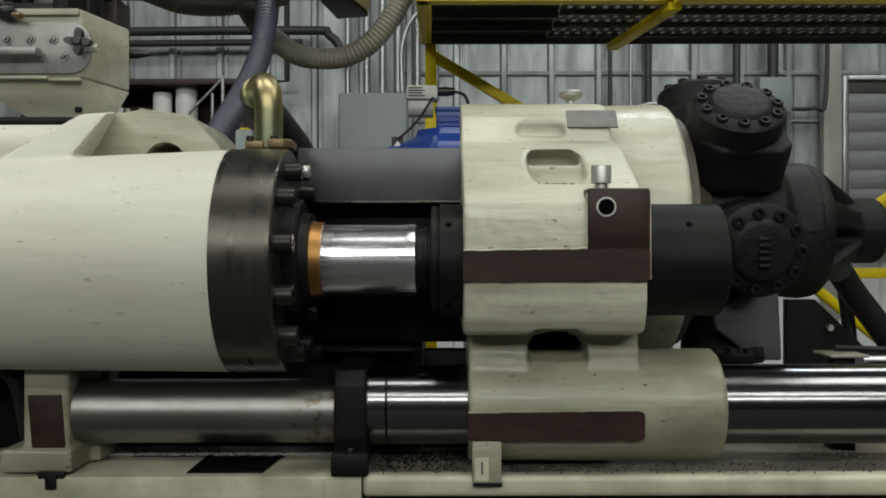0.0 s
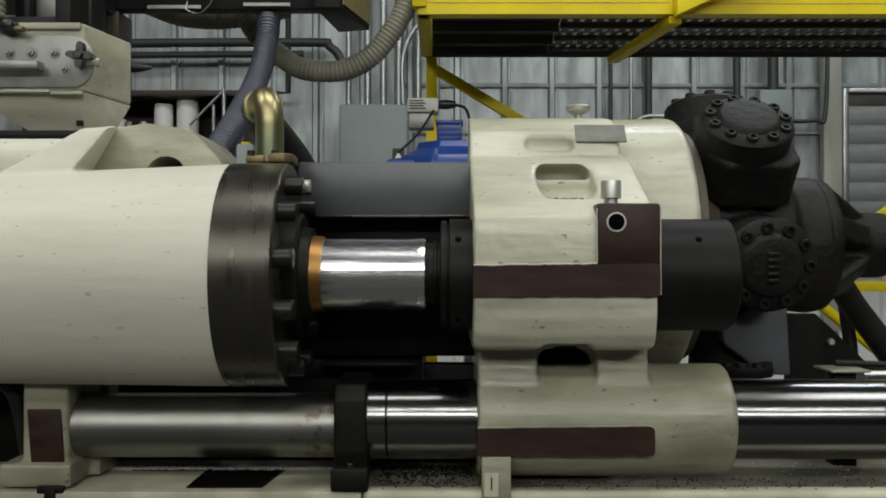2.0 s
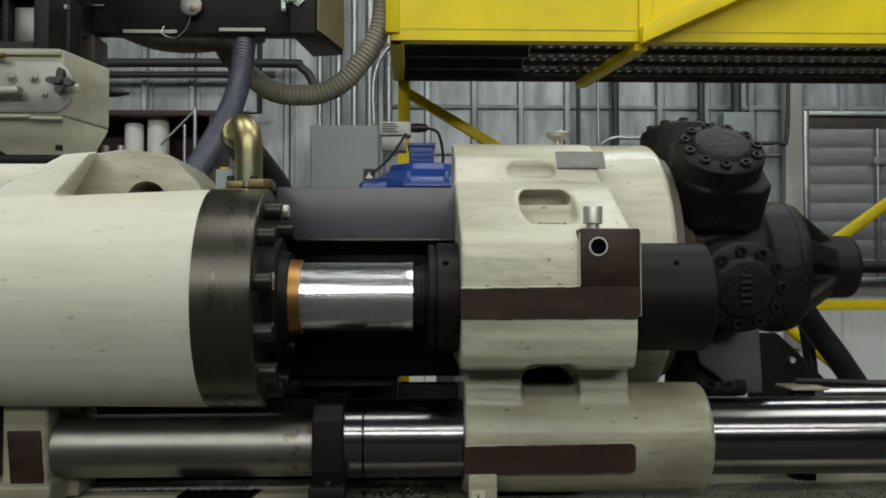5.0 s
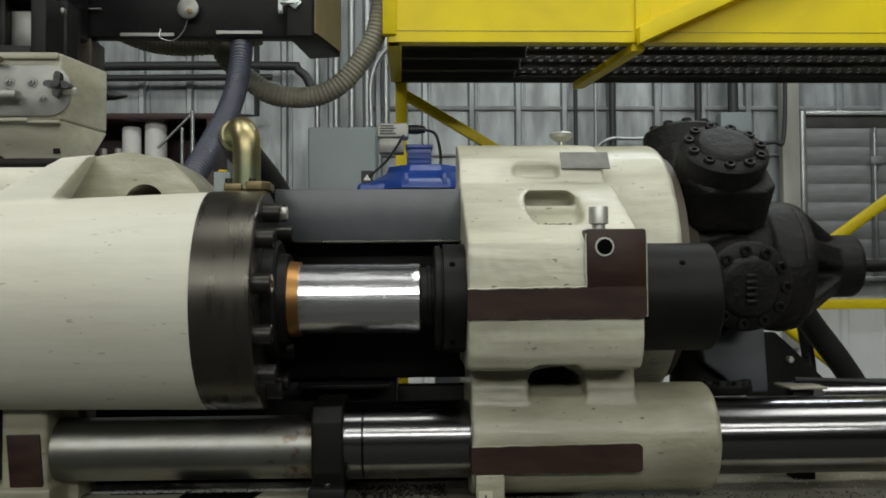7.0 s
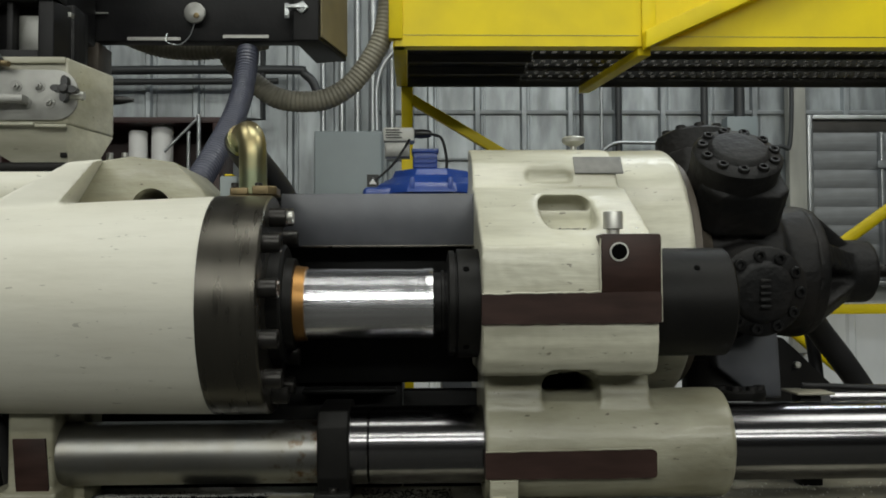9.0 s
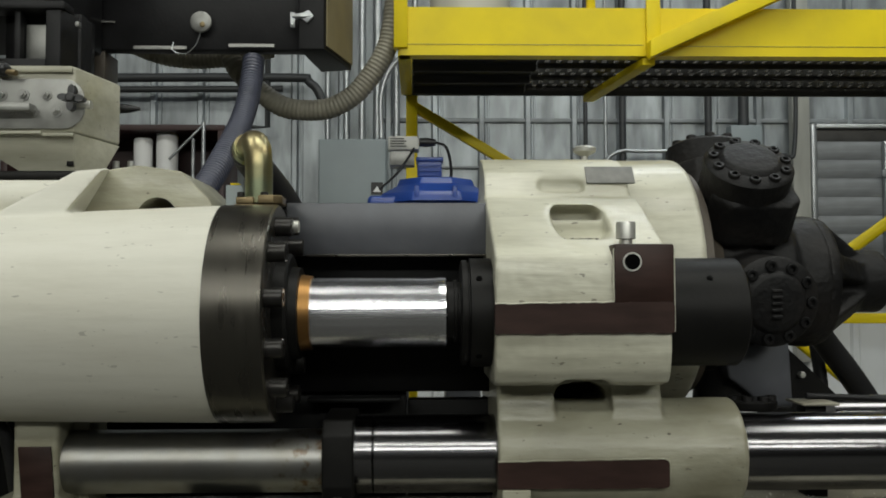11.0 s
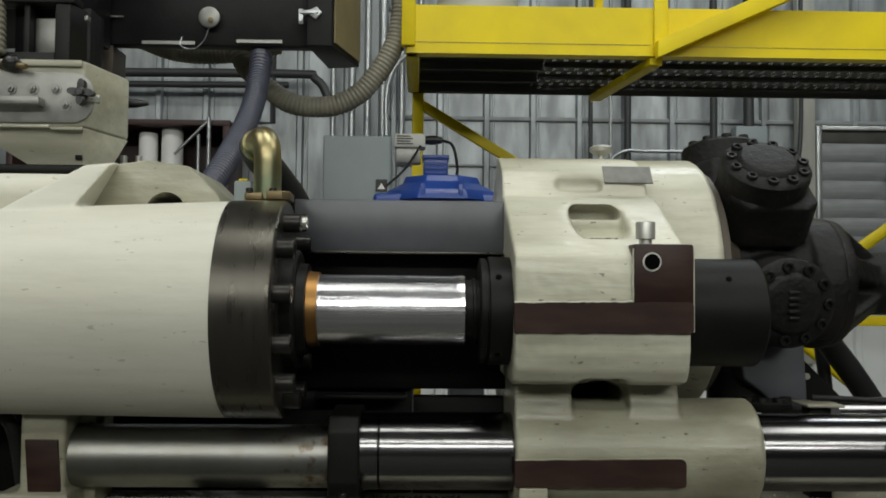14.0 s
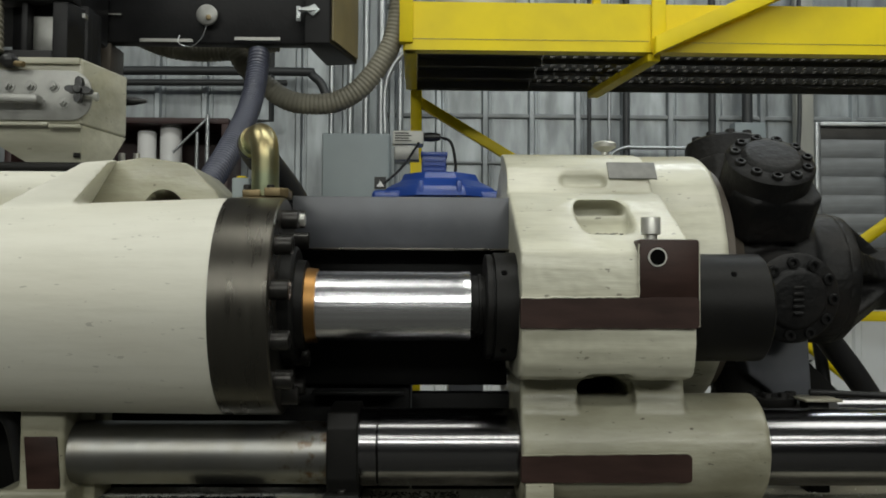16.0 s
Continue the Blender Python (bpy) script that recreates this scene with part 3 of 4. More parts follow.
def blue_pump():
    p = thing("blue_valve_motor", "blue enamelled motor unit with an off-white sensor box", "motor", at=(0, 1.4, 0))
    part("body", cast([lathe([(-0.21, 0.10), (-0.19, 0.14), (0.24, 0.14), (0.26, 0.10)], 40, "X", (0.0, 0, 1.63)),
                       box(-0.20, 0.24, -0.13, 0.13, 1.70, 1.775, 0.01)], 0.008, 3), BLUE, p)
    hood = bmesh.new()
    rings = []
    for z, r in ((1.752, 0.205), (1.785, 0.190), (1.812, 0.138), (1.835, 0.128)):
        rings.append([hood.verts.new((0.02 + r * math.cos(radians(22.5 + 45 * k)), r * math.sin(radians(22.5 + 45 * k)), z)) for k in range(8)])
    for a, b in zip(rings, rings[1:]):
        for k in range(8):
            hood.faces.new((a[k], a[(k + 1) % 8], b[(k + 1) % 8], b[k]))
    hood.faces.new(rings[0])
    hood.faces.new(rings[-1])
    bmesh.ops.bevel(hood, geom=list(hood.edges), offset=0.004, segments=2, affect="EDGES", profile=0.5)
    part("hood", hood, BLUE, p, "faceted blue fan hood")
    nk = box(-0.040, 0.040, -0.055, 0.02, 1.836, 1.905, 0.004)
    add_box(nk, -0.044, 0.044, -0.060, 0.024, 1.893, 1.907, 0.002)
    for k in range(3):
        add_box(nk, -0.034, 0.034, -0.0585, -0.0552, 1.846 + 0.015 * k, 1.853 + 0.015 * k)
    part("terminal_box", nk, BLUE, p, "ribbed blue terminal box")
    part("hood_rib", box(0.07, 0.085, -0.185, 0.1, 1.752, 1.80, 0.003), BLUE, p)
    part("hood_rib", box(-0.05, -0.035, -0.185, 0.1, 1.752, 1.80, 0.003), BLUE, p)
    sb = part("sensor_box", box(-0.135, -0.035, -0.10, -0.02, 1.925, 1.97, 0.006), OFFWHITE, p, "off-white sensor box")
    for k in range(4):
        part("label_bar", box(-0.127, -0.075 - 0.008 * (k % 2), -0.1025, -0.1005, 1.9345 + 0.0082 * k, 1.9378 + 0.0082 * k, 0), INK, sb)
    part("bracket", box(-0.130, -0.050, -0.09, -0.03, 1.875, 1.924, 0.003), PLATE, p)
    part("plug", lathe([(-0.035, 0.014), (-0.01, 0.016), (0.02, 0.011)], 16, "X", (0, -0.06, 1.955)), PLASTIC, p)
    part("cable", tube(spline([(0.02, -0.06, 1.955), (0.055, -0.07, 1.935), (0.07, -0.07, 1.86), (0.06, -0.08, 1.80)]), 0.005, 8), RUBBER, p)
    part("cable", tube(spline([(-0.05, -0.10, 1.93), (-0.10, -0.13, 1.85), (-0.16, -0.15, 1.79)]), 0.004, 8), RUBBER, p)
    part("foot", box(0.05, 0.16, -0.12, 0.12, 0.0, 1.52, 0.006), BLACK_PLATE, p)


blue_pump()


# ---- machine bed ----
def machine_bed():
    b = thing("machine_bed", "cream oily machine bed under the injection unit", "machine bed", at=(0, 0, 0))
    part("base", box(-2.32, 2.74, 0.0, 1.18, 0.0, 0.9955, 0.008), BED_PAINT, b)
    part("top_plate", lower(box(-2.2, -0.150, -0.118, 0.13, 1.021, 1.090, 0.004)), BED_PAINT, b)
    part("deck", lower(box(-2.2, 2.6, 0.131, 1.05, 1.021, 1.0895, 0)), GRIME, b, "grimy oily bed deck")
    part("deck", lower(box(-0.148, 2.6, -0.089, 0.130, 1.021, 1.0895, 0)), GRIME, b, "grimy oily bed deck")
    part("top_plate", lower(box(-0.148, 2.6, -0.126, -0.0895, 1.058, 1.092, 0.009, 4)), BED_PAINT, b)
    part("side_strip", lower(box(-0.14, 2.6, -0.095, -0.087, 0.90, 1.05, 0.002)), MAROON, b)
    part("seam", lower(box(-0.21, -0.150, -0.1225, -0.119, 1.023, 1.086, 0.002)), BED_PAINT, b)
    wet = bmesh.new()
    add_prism(wet, [(-0.562, 0.020), (-0.580, 0.060), (-0.54, 0.072), (-0.50, 0.058), (-0.45, 0.066), (-0.40, 0.046), (-0.35, 0.030), (-0.325, 0.048), (-0.290, 0.046), (-0.300, 0.0), (-0.312, -0.098), (-0.435, -0.100), (-0.433, 0.018), (-0.50, 0.016)], 1.0905, 1.0925, "XY")
    part("oil_patch", lower(wet), OILY, b, "black oily patch on the bed")
    return b


machine_bed()


def pellets():
    rng = random.Random(4)

    def scatter(n, x0, x1, y0, y1, z, r, edge):
        bm = bmesh.new()
        for _ in range(n):
            u = rng.random()
            x = x0 + (x1 - x0) * u
            y = y1 - (y1 - y0) * abs(rng.gauss(0, edge))
            if y < y0:
                continue
            s = r * rng.uniform(0.7, 1.2)
            vs = [bm.verts.new((x + s * a, y + s * c, z + s * (0.8 + d))) for a, c, d in ((1, 0, 0), (-1, 0, 0), (0, 1, 0), (0, -1, 0), (0, 0, 0.8), (0, 0, -0.8))]
            for i, j, k in ((0, 2, 4), (2, 1, 4), (1, 3, 4), (3, 0, 4), (2, 0, 5), (1, 2, 5), (3, 1, 5), (0, 3, 5)):
                bm.faces.new((vs[i], vs[j], vs[k]))
        return bm
    solid("plastic_pellets", lower(scatter(12000, -0.66, -0.205, 0.02, 0.128, 1.0915, 0.0017, 0.55)), PEL_W, "spilled white plastic pellets on the bed", "pellets", kind="stuff")
    solid("plastic_pellets", lower(scatter(420, -0.13, 0.03, -0.085, 0.06, 1.0905, 0.0021, 0.55)), PEL_B, "spilled black plastic pellets on the bed", "pellets", kind="stuff")
    solid("plastic_pellets", lower(scatter(200, -0.13, 0.9, -0.085, 0.08, 1.0905, 0.0017, 0.4)), PEL_W, "spilled white plastic pellets on the bed", "pellets", kind="stuff")
    solid("plastic_pellets", lower(scatter(420, -0.14, 0.9, -0.124, -0.06, 1.0945, 0.0018, 0.9)), PEL_B, "spilled black plastic pellets on the bed", "pellets", kind="stuff")


pellets()

# ---- guide rods ----
GY, GZ = -0.04, 1.192


def guide_rods():
    r = thing("guide_rod", "polished chrome guide rod carrying the carriage", "guide rod", "guide rods")
    part("rod", lower(lathe([(-0.112, 0.064), (-0.110, 0.066), (2.6, 0.066)], 96, "X", (0, GY, GZ))), CHROME, r)
    part("end_section", lower(lathe([(-0.146, 0.064), (-0.144, 0.066), (-0.1145, 0.066), (-0.1125, 0.064)], 96, "X", (0, GY, GZ))), CHROME, r)
    part("rear_section", lower(lathe([(-0.63, 0.050), (-0.628, 0.053), (-0.205, 0.053), (-0.196, 0.053)], 72, "X", (0, GY, GZ - 0.010))), STEEL, r, "dull steel rod section with rust stains")
    q = thing("guide_rod", "polished chrome guide rod behind the carriage", "guide rod", "guide rods")
    part("rod", lathe([(0.86, 0.05), (2.6, 0.05)], 64, "X", (0, 0.37, 1.190)), CHROME, q)
    part("support", box(2.4, 2.5, 0.33, 0.41, 1.0688, 1.15, 0.003), BLACK, q)


guide_rods()


def rod_clamp():
    c = thing("rod_clamp", "black steel clamp block holding the guide rod", "clamp")
    part("block", lower(prism([(-0.105, 1.13), (-0.115, 1.15), (-0.115, 1.235), (-0.10, 1.258), (0.03, 1.262), (0.05, 1.25), (0.05, 1.095), (-0.10, 1.095)], -0.195, -0.143, "YZ", 0.004)), BLACK, c)
    part("foot", lower(box(-0.199, -0.139, -0.128, -0.10, 1.091, 1.128, 0.004)), BLACK, c)
    me = to_mesh("bolt", screw_mesh(0.008, 0.008), BOLT)
    shared("bolt", me, c, Matrix.Translation(PIVOT + 1.055 * (Vector((-0.169, -0.114, 1.127)) - PIVOT)))


rod_clamp()


# ---- injection cylinder ----
def injection_cylinder():
    c = thing("injection_cylinder", "cream painted hydraulic injection cylinder with a black steel flange", "hydraulic cylinder")
    drawn = lathe([(-2.0, 0.158), (-0.78, 0.179), (-0.40, 0.1895), (-0.360, 0.190)], 128, "X", (0, 0, AXZ))
    for v in drawn.verts:
        v.co.z += 0.0155 * (v.co.x + 0.36)    # the barrel's draft falls away a little towards its far end
    shell = [drawn]
    web = carve(prism([(-0.70, 1.54), (-0.70, 1.64), (-0.612, 1.692), (-0.548, 1.702), (-0.470, 1.691), (-0.420, 1.642), (-0.396, 1.60), (-0.39, 1.54)], 0.045, 0.30, "XZ", 0.004),
                [lathe([(-0.2, 0.036), (0.26, 0.036)], 40, "Y", (-0.512, 0, 1.607))])
    # the lug's thick forward flank, sloping into the barrel
    flank = bmesh.new()
    lo = [flank.verts.new(v) for v in ((-0.790, -0.065, 1.585), (-0.655, -0.065, 1.585), (-0.662, 0.060, 1.585), (-0.790, 0.30, 1.585))]
    hi = [flank.verts.new(v) for v in ((-0.636, -0.025, 1.682), (-0.588, -0.025, 1.684), (-0.596, 0.050, 1.698), (-0.636, 0.30, 1.692))]
    for f in (lo, hi, *[(lo[k], lo[(k + 1) % 4], hi[(k + 1) % 4], hi[k]) for k in range(4)]):
        flank.faces.new(f)
    shell.append(flank)
    shell.append(lathe([(-2.0, 0.040), (-0.66, 0.040)], 40, "X", (0, 0.07, 1.637)))
    # The recess shade is put into the web's darker paint.
    part("lug_web", web, SHADED_OILY_CREAM, c, "stained recessed web of the cylinder lug, darkened for shade")
    part("barrel", cast(shell, 0.0042, 3), CREAM_CYL, c)
    foot = [prism([(-0.100, 1.285), (-0.100, 1.11), (0.05, 1.11), (0.05, 1.285)], -0.700, -0.626, "YZ"),
            box(-0.732, -0.617, -0.112, 0.06, 1.094, 1.132, 0), box(-0.66, -0.600, -0.03, 0.06, 1.094, 1.28, 0)]
    # The foot's darker paint carries the shade below the cylinder.
    part("foot", lower(cast(foot, 0.0042, 5)), SHADED_OILY_CREAM, c, "oil-stained cream cast foot, darkened for shade")
    part("machined_pad", lower(prism([(-0.690, 1.218), (-0.637, 1.218), (-0.630, 1.132), (-0.683, 1.132)], -0.1045, -0.099, "XZ", 0.001)), MAROON, c, "dark red primed pad")
    tb = bmesh.new()
    add_box(tb, -0.668, -0.625, -0.1185, -0.110, 1.086, 1.098, 0.002)
    add_box(tb, -0.655, -0.637, -0.1215, -0.119, 1.070, 1.096, 0.002)
    part("foot_bolt", lower(tb), BLACK, c)
    fl = part("flange", lathe([(-0.379, 0.186), (-0.377, 0.191), (-0.284, 0.191), (-0.281, 0.188), (-0.281, 0.09)], 128, "X", (0, 0, AXZ)), FLANGE, c, "black oiled steel flange")
    me = to_mesh("bolt", screw_mesh(0.0162, 0.029), BOLT)
    for k in range(12):
        a = radians(30 * k + 10.5)
        shared("bolt", me, fl, Matrix.Translation((-0.281, -0.158 * math.cos(a), AXZ + 0.158 * math.sin(a))) @ TO_X)
    part("bright_plug", lathe([(-0.285, 0.011), (-0.245, 0.011), (-0.243, 0.009)], 20, "X", (0, -0.035, AXZ + 0.150)), NICKEL, c, "bright steel plug screw")
    part("gland", lathe([(-0.285, 0.105), (-0.262, 0.105), (-0.258, 0.100), (-0.258, 0.082), (-0.243, 0.080), (-0.242, 0.066)], 80, "X", (0, 0, AXZ)), BLACK, c, "black gland ring")
    part("wiper_ring", lathe([(-0.256, 0.068), (-0.238, 0.0672), (-0.235, 0.0665), (-0.224, 0.0656), (-0.224, 0.062)], 80, "X", (0, 0, AXZ)), BRONZE, c, "bronze wiper ring")
    return c


injection_cylinder()


def hydraulic_elbow():
    e = thing("hydraulic_elbow", "yellow zinc pipe elbow on a brass flange block", "pipe elbow")
    part("flange_block", box(-0.366, -0.288, 0.004, 0.072, 1.606, 1.627, 0.003), BRASS, e)
    part("flange_block", prism([(-0.362, 0.006), (-0.330, 0.004), (-0.328, 0.070), (-0.362, 0.072)], 1.6275, 1.640, "XY", 0.002), BRASS, e)
    part("flange_block", prism([(-0.322, 0.000), (-0.294, -0.002), (-0.280, 0.010), (-0.282, 0.072), (-0.322, 0.072)], 1.6275, 1.643, "XY", 0.002), BRASS, e)
    part("pipe", tube(spline([(-0.326, 0.035, 1.630), (-0.326, 0.035, 1.685), (-0.327, 0.036, 1.710), (-0.330, 0.042, 1.729), (-0.337, 0.054, 1.742), (-0.346, 0.072, 1.744), (-0.356, 0.094, 1.739)], 8), 0.0250, 32), ZINC, e, "rainbow yellow zinc pipe bend")
    part("collar", tube([(-0.354, 0.090, 1.7398), (-0.360, 0.103, 1.7370)], 0.0300, 28), ZINC, e)
    me = to_mesh("bolt", screw_mesh(0.007, 0.008), BOLT)
    for x in (-0.354, -0.312):
        shared("bolt", me, e, Matrix.Translation((x, 0.012, 1.641)))


hydraulic_elbow()


def valve_block():
    v = thing("valve_block", "small grey valve block with a yellow cap behind the elbow", "valve")
    part("body", box(-0.400, -0.368, 0.100, 0.135, 1.590, 1.672, 0.003), ENAMEL_GREY, v)
    part("cap", box(-0.392, -0.376, 0.104, 0.130, 1.6725, 1.676, 0.001), YELLOW, v, "yellow cap")


valve_block()


def black_guard():
    g = thing("black_beam", "black painted steel guard beam behind the piston rod", "beam")
    part("front_plate", box(-0.285, 0.128, 0.100, 0.106, 1.538, 1.638, 0.002), BLACK_PLATE, g)
    part("top_plate", box(-0.285, 0.128, 0.107, 0.72, 1.630, 1.636, 0.002), BLACK_PLATE, g)
    part("lip", box(-0.245, 0.128, 0.086, 0.099, 1.536, 1.540, 0.001), FLANGE, g, "bare folded lower lip")
    part("body", box(-0.30, 0.128, 0.155, 0.70, 1.276, 1.629, 0.004), NEAR_BLACK, g)
    # Skirt and foot are added plates that darken the gap behind the rod.
    part("skirt", box(-0.058, 0.30, 0.182, 0.222, 1.0700, 1.258, 0.003), NEAR_BLACK, g)
    part("foot", box(-1.60, -0.06, 0.182, 0.60, 1.0700, 1.275, 0.004), NEAR_BLACK, g)
    part("angle", box(-0.245, -0.07, 0.10, 0.15, 1.262, 1.270, 0.002), NEAR_BLACK, g)


black_guard()


# ---- carriage ----
def wavy(x0, x1, z0, z1, amp, seed):
    """A long pad's outline with an uneven hand-painted edge and a rounded end."""
    rng = random.Random(seed)
    n, r = 22, 0.006
    xs = [x0 + (x1 - r - x0) * k / n for k in range(n + 1)]
    tilt = amp * 1.2
    lower = [(x, z0 + rng.uniform(-amp, amp) * 0.6) for x in xs]
    upper = [(x, z1 + rng.uniform(-amp, amp) * 0.6 - tilt + 2 * tilt * (x - x0) / (x1 - x0)) for x in xs]
    return lower + [(x1 - 0.3 * r, z0 + 0.3 * r), (x1, z0 + r), (x1, z1 - r), (x1 - 0.3 * r, z1 - 0.3 * r)] + upper[::-1]


def uneven(bm, amp, size):
    """Gives a casting a hand-finished, slightly lumpy skin."""
    bm.normal_update()
    shift = [(v, v.normal * amp * (noise.noise(v.co / size) + 0.5 * noise.noise(v.co / size * 2.7))) for v in bm.verts]
    for v, d in shift:
        v.co += d
    return bm


def injection_carriage():
    c = thing("injection_carriage", "cream cast crosshead carriage with dark red primed pads", "machine carriage")
    upper = prism([(0.40, 1.66), (0.165, 1.652), (0.115, 1.648), (0.085, 1.634), (-0.075, 1.548), (-0.108, 1.528), (-0.113, 1.50), (-0.115, 1.40), (-0.114, 1.365), (-0.108, 1.336), (-0.092, 1.316), (-0.05, 1.308), (0.1, 1.308), (0.4, 1.308)], 0.014, 0.309)
    window = box(0.130, 0.228, -0.12, 0.130, 1.560, 1.632, 0.020, 4)
    upper = carve(upper, [window, box(0.122, 0.211, -0.2, 0.05, 1.28, 1.322, 0.012, 3)])
    drum = lathe([(0.030, 0.266), (0.442, 0.270), (0.452, 0.262), (0.452, 0.10)], 128, "X", (0, 0.40, 1.49))
    rib = prism([(0.30, 1.60), (0.135, 1.645), (0.175, 1.706), (0.24, 1.738), (0.30, 1.75)], 0.016, 0.302)
    rib = carve(rib, [box(0.120, 0.214, 0.06, 0.170, 1.664, 1.70, 0.012), box(0.31, 0.4, 0, 0.3, 1.5, 1.8, 0)])
    leg = prism([(-0.094, 1.33), (-0.094, 1.300), (-0.100, 1.290), (-0.107, 1.255), (-0.04, 1.16), (0.12, 1.18), (0.12, 1.33)], 0.021, 0.298)
    slot = lathe([(-0.2, 0.023), (0.2, 0.023)], 28, "Y", (0.144, 0, 1.289))
    slot2 = lathe([(-0.2, 0.023), (0.2, 0.023)], 28, "Y", (0.188, 0, 1.289))
    slot3 = box(0.144, 0.188, -0.2, 0.2, 1.266, 1.318, 0)
    pocket = prism([(-0.2, 1.314), (-0.2, 1.214), (-0.128, 1.215), (-0.088, 1.236), (-0.066, 1.268), (-0.062, 1.314)], 0.118, 0.214, "YZ", 0.010)
    leg = carve(leg, [slot, slot2, slot3, pocket])
    boss = carve(lathe([(0.021, 0.0925), (0.428, 0.0925), (0.434, 0.088)], 96, "X", (0, GY, GZ)), [lathe([(-0.1, 0.070), (0.6, 0.070)], 64, "X", (0, GY, GZ))])
    slab = box(0.125, 0.235, 0.050, 0.15, 1.55, 1.601, 0)
    part("body", uneven(cast([upper, drum, rib, slab], 0.0042, 5), 0.0011, 0.045), CREAM, c)
    # The shoe's darker paint carries the shade under the body's overhang.
    part("guide_shoe", lower(uneven(cast([leg, boss], 0.0040, 4), 0.0008, 0.05)), SHADED_OILY_CREAM, c, "oil-stained cream guide shoe on the rod, darkened for shade")
    # Added plate: keeps the slot black in place of the hollow's shade.
    part("slot_shade_plate", lower(box(0.06, 0.27, 0.135, 0.150, 1.17, 1.325, 0.004)), NEAR_BLACK, c, "near-black plate added for the slot's shade")
    # dark red machined pads
    part("machined_pad", prism(wavy(0.013, 0.3115, 1.400, 1.4515, 0.0016, 3), -0.1205, -0.108, "XZ"), MAROON, c)
    part("machined_pad", box(0.211, 0.3115, -0.1208, -0.040, 1.4508, 1.549, 0.004), MAROON, c)
    rng = random.Random(12)
    part("paint_edge", tube([(0.0135 + 0.197 * k / 26, -0.1195, 1.4500 + 0.0026 * k / 26 + rng.uniform(-0.0009, 0.0009)) for k in range(27)], 0.0017, 8), CREAM, c, "ridge of cream paint along the pad")
    part("paint_edge", tube([(0.2105 + rng.uniform(-0.0005, 0.0005), -0.1185, 1.453 + 0.088 * k / 12) for k in range(13)], 0.0013, 8), CREAM, c, "ridge of cream paint along the pad")
    part("paint_edge", tube([(0.3125, -0.1170, 1.403 + 0.140 * k / 12) for k in range(13)], 0.0010, 8), CREAM, c, "ridge of cream paint along the pad")
    part("machined_pad", lower(prism(wavy(0.0195, 0.299, 1.150, 1.1955, 0.0014, 5), -0.1365, -0.110, "XZ")), MAROON, c)
    rim = [(0.020 + 0.272 * k / 30, -0.1362, 1.1945 + 0.0034 * k / 30 + rng.uniform(-0.0006, 0.0006)) for k in range(31)]
    rim += [(0.2985, -0.1352, 1.193), (0.2998, -0.1338, 1.186), (0.2998, -0.1330, 1.160), (0.2985, -0.1300, 1.153)]
    part("paint_edge", lower(tube(rim, 0.0015, 8)), SHADED_OILY_CREAM, c, "ridge of cream paint along the pad")
    cap = part("plug", lathe([(-0.1228, 0.0158), (-0.1212, 0.0158)], 32, "Y", (0.241, 0, 1.519)), NICKEL, c, "bright steel ring of a bore")
    # Near-black disc on the ring paints the bore's shaded inside.
    part("bore", lathe([(-0.1240, 0.0130), (-0.1230, 0.0130)], 32, "Y", (0.241, 0, 1.519)), HOLE, cap)
    cs = part("cap_screw", lathe([(1.548, 0.011), (1.558, 0.011), (1.559, 0.0165), (1.585, 0.0165), (1.588, 0.0155), (1.588, 0.010), (1.584, 0.010)], 32, "Z", (0.239, -0.085, 0)), NICKEL, c, "nickel knurled cap screw")
    part("grease_fitting", lathe([(1.755, 0.007), (1.768, 0.007), (1.772, 0.015), (1.778, 0.025), (1.786, 0.026), (1.790, 0.020), (1.792, 0.010)], 24, "Z", (0.255, 0.38, 0)), NICKEL, c)
    np_ = box(-0.050, 0.046, -0.0015, 0.0015, -0.022, 0.022, 0.0005)
    bmesh.ops.transform(np_, matrix=Matrix.Translation((0.268, 0.1690, 1.7000)) @ pose(0, 0, 0, -36, 0, 0), verts=np_.verts)
    plate = part("nameplate", np_, NAMEPLATE, c, "worn blank metal nameplate")
    tab = part("pointer_tab", lower(box(0.026, 0.072, -0.1395, -0.128, 1.084, 1.149, 0.002)), SHADED_OILY_CREAM, c, "cream pointer tab below the pad")
    part("scale_mark", lower(box(0.0400, 0.0425, -0.1420, -0.1400, 1.098, 1.118, 0)), INK, tab)
    part("scale_plate", lower(box(0.030, 0.052, -0.1412, -0.1398, 1.088, 1.124, 0)), BED_PAINT, tab)
    part("tab_sole", lower(box(0.027, 0.073, -0.1392, -0.1275, 1.0785, 1.0835, 0.001)), BLACK, tab)
    lip = bmesh.new()
    rng = random.Random(9)
    for _ in range(34):
        s = rng.uniform(0.0010, 0.0019)
        p = Vector((0.172 + rng.gauss(0, 0.016), rng.uniform(-0.052, -0.020), 1.5612 + rng.uniform(0, 0.001)))
        vs = [lip.verts.new(p + s * Vector(v)) for v in ((1, 0, 0), (-1, 0, 0), (0, 1, 0), (0, -1, 0), (0, 0, 1), (0, 0, -1))]
        for i, j, k in ((0, 2, 4), (2, 1, 4), (1, 3, 4), (3, 0, 4), (2, 0, 5), (1, 2, 5), (3, 1, 5), (0, 3, 5)):
            lip.faces.new((vs[i], vs[j], vs[k]))
    tagged(part("pellets", lip, PEL_B, c, "black pellets caught in the pocket"), kind="stuff")
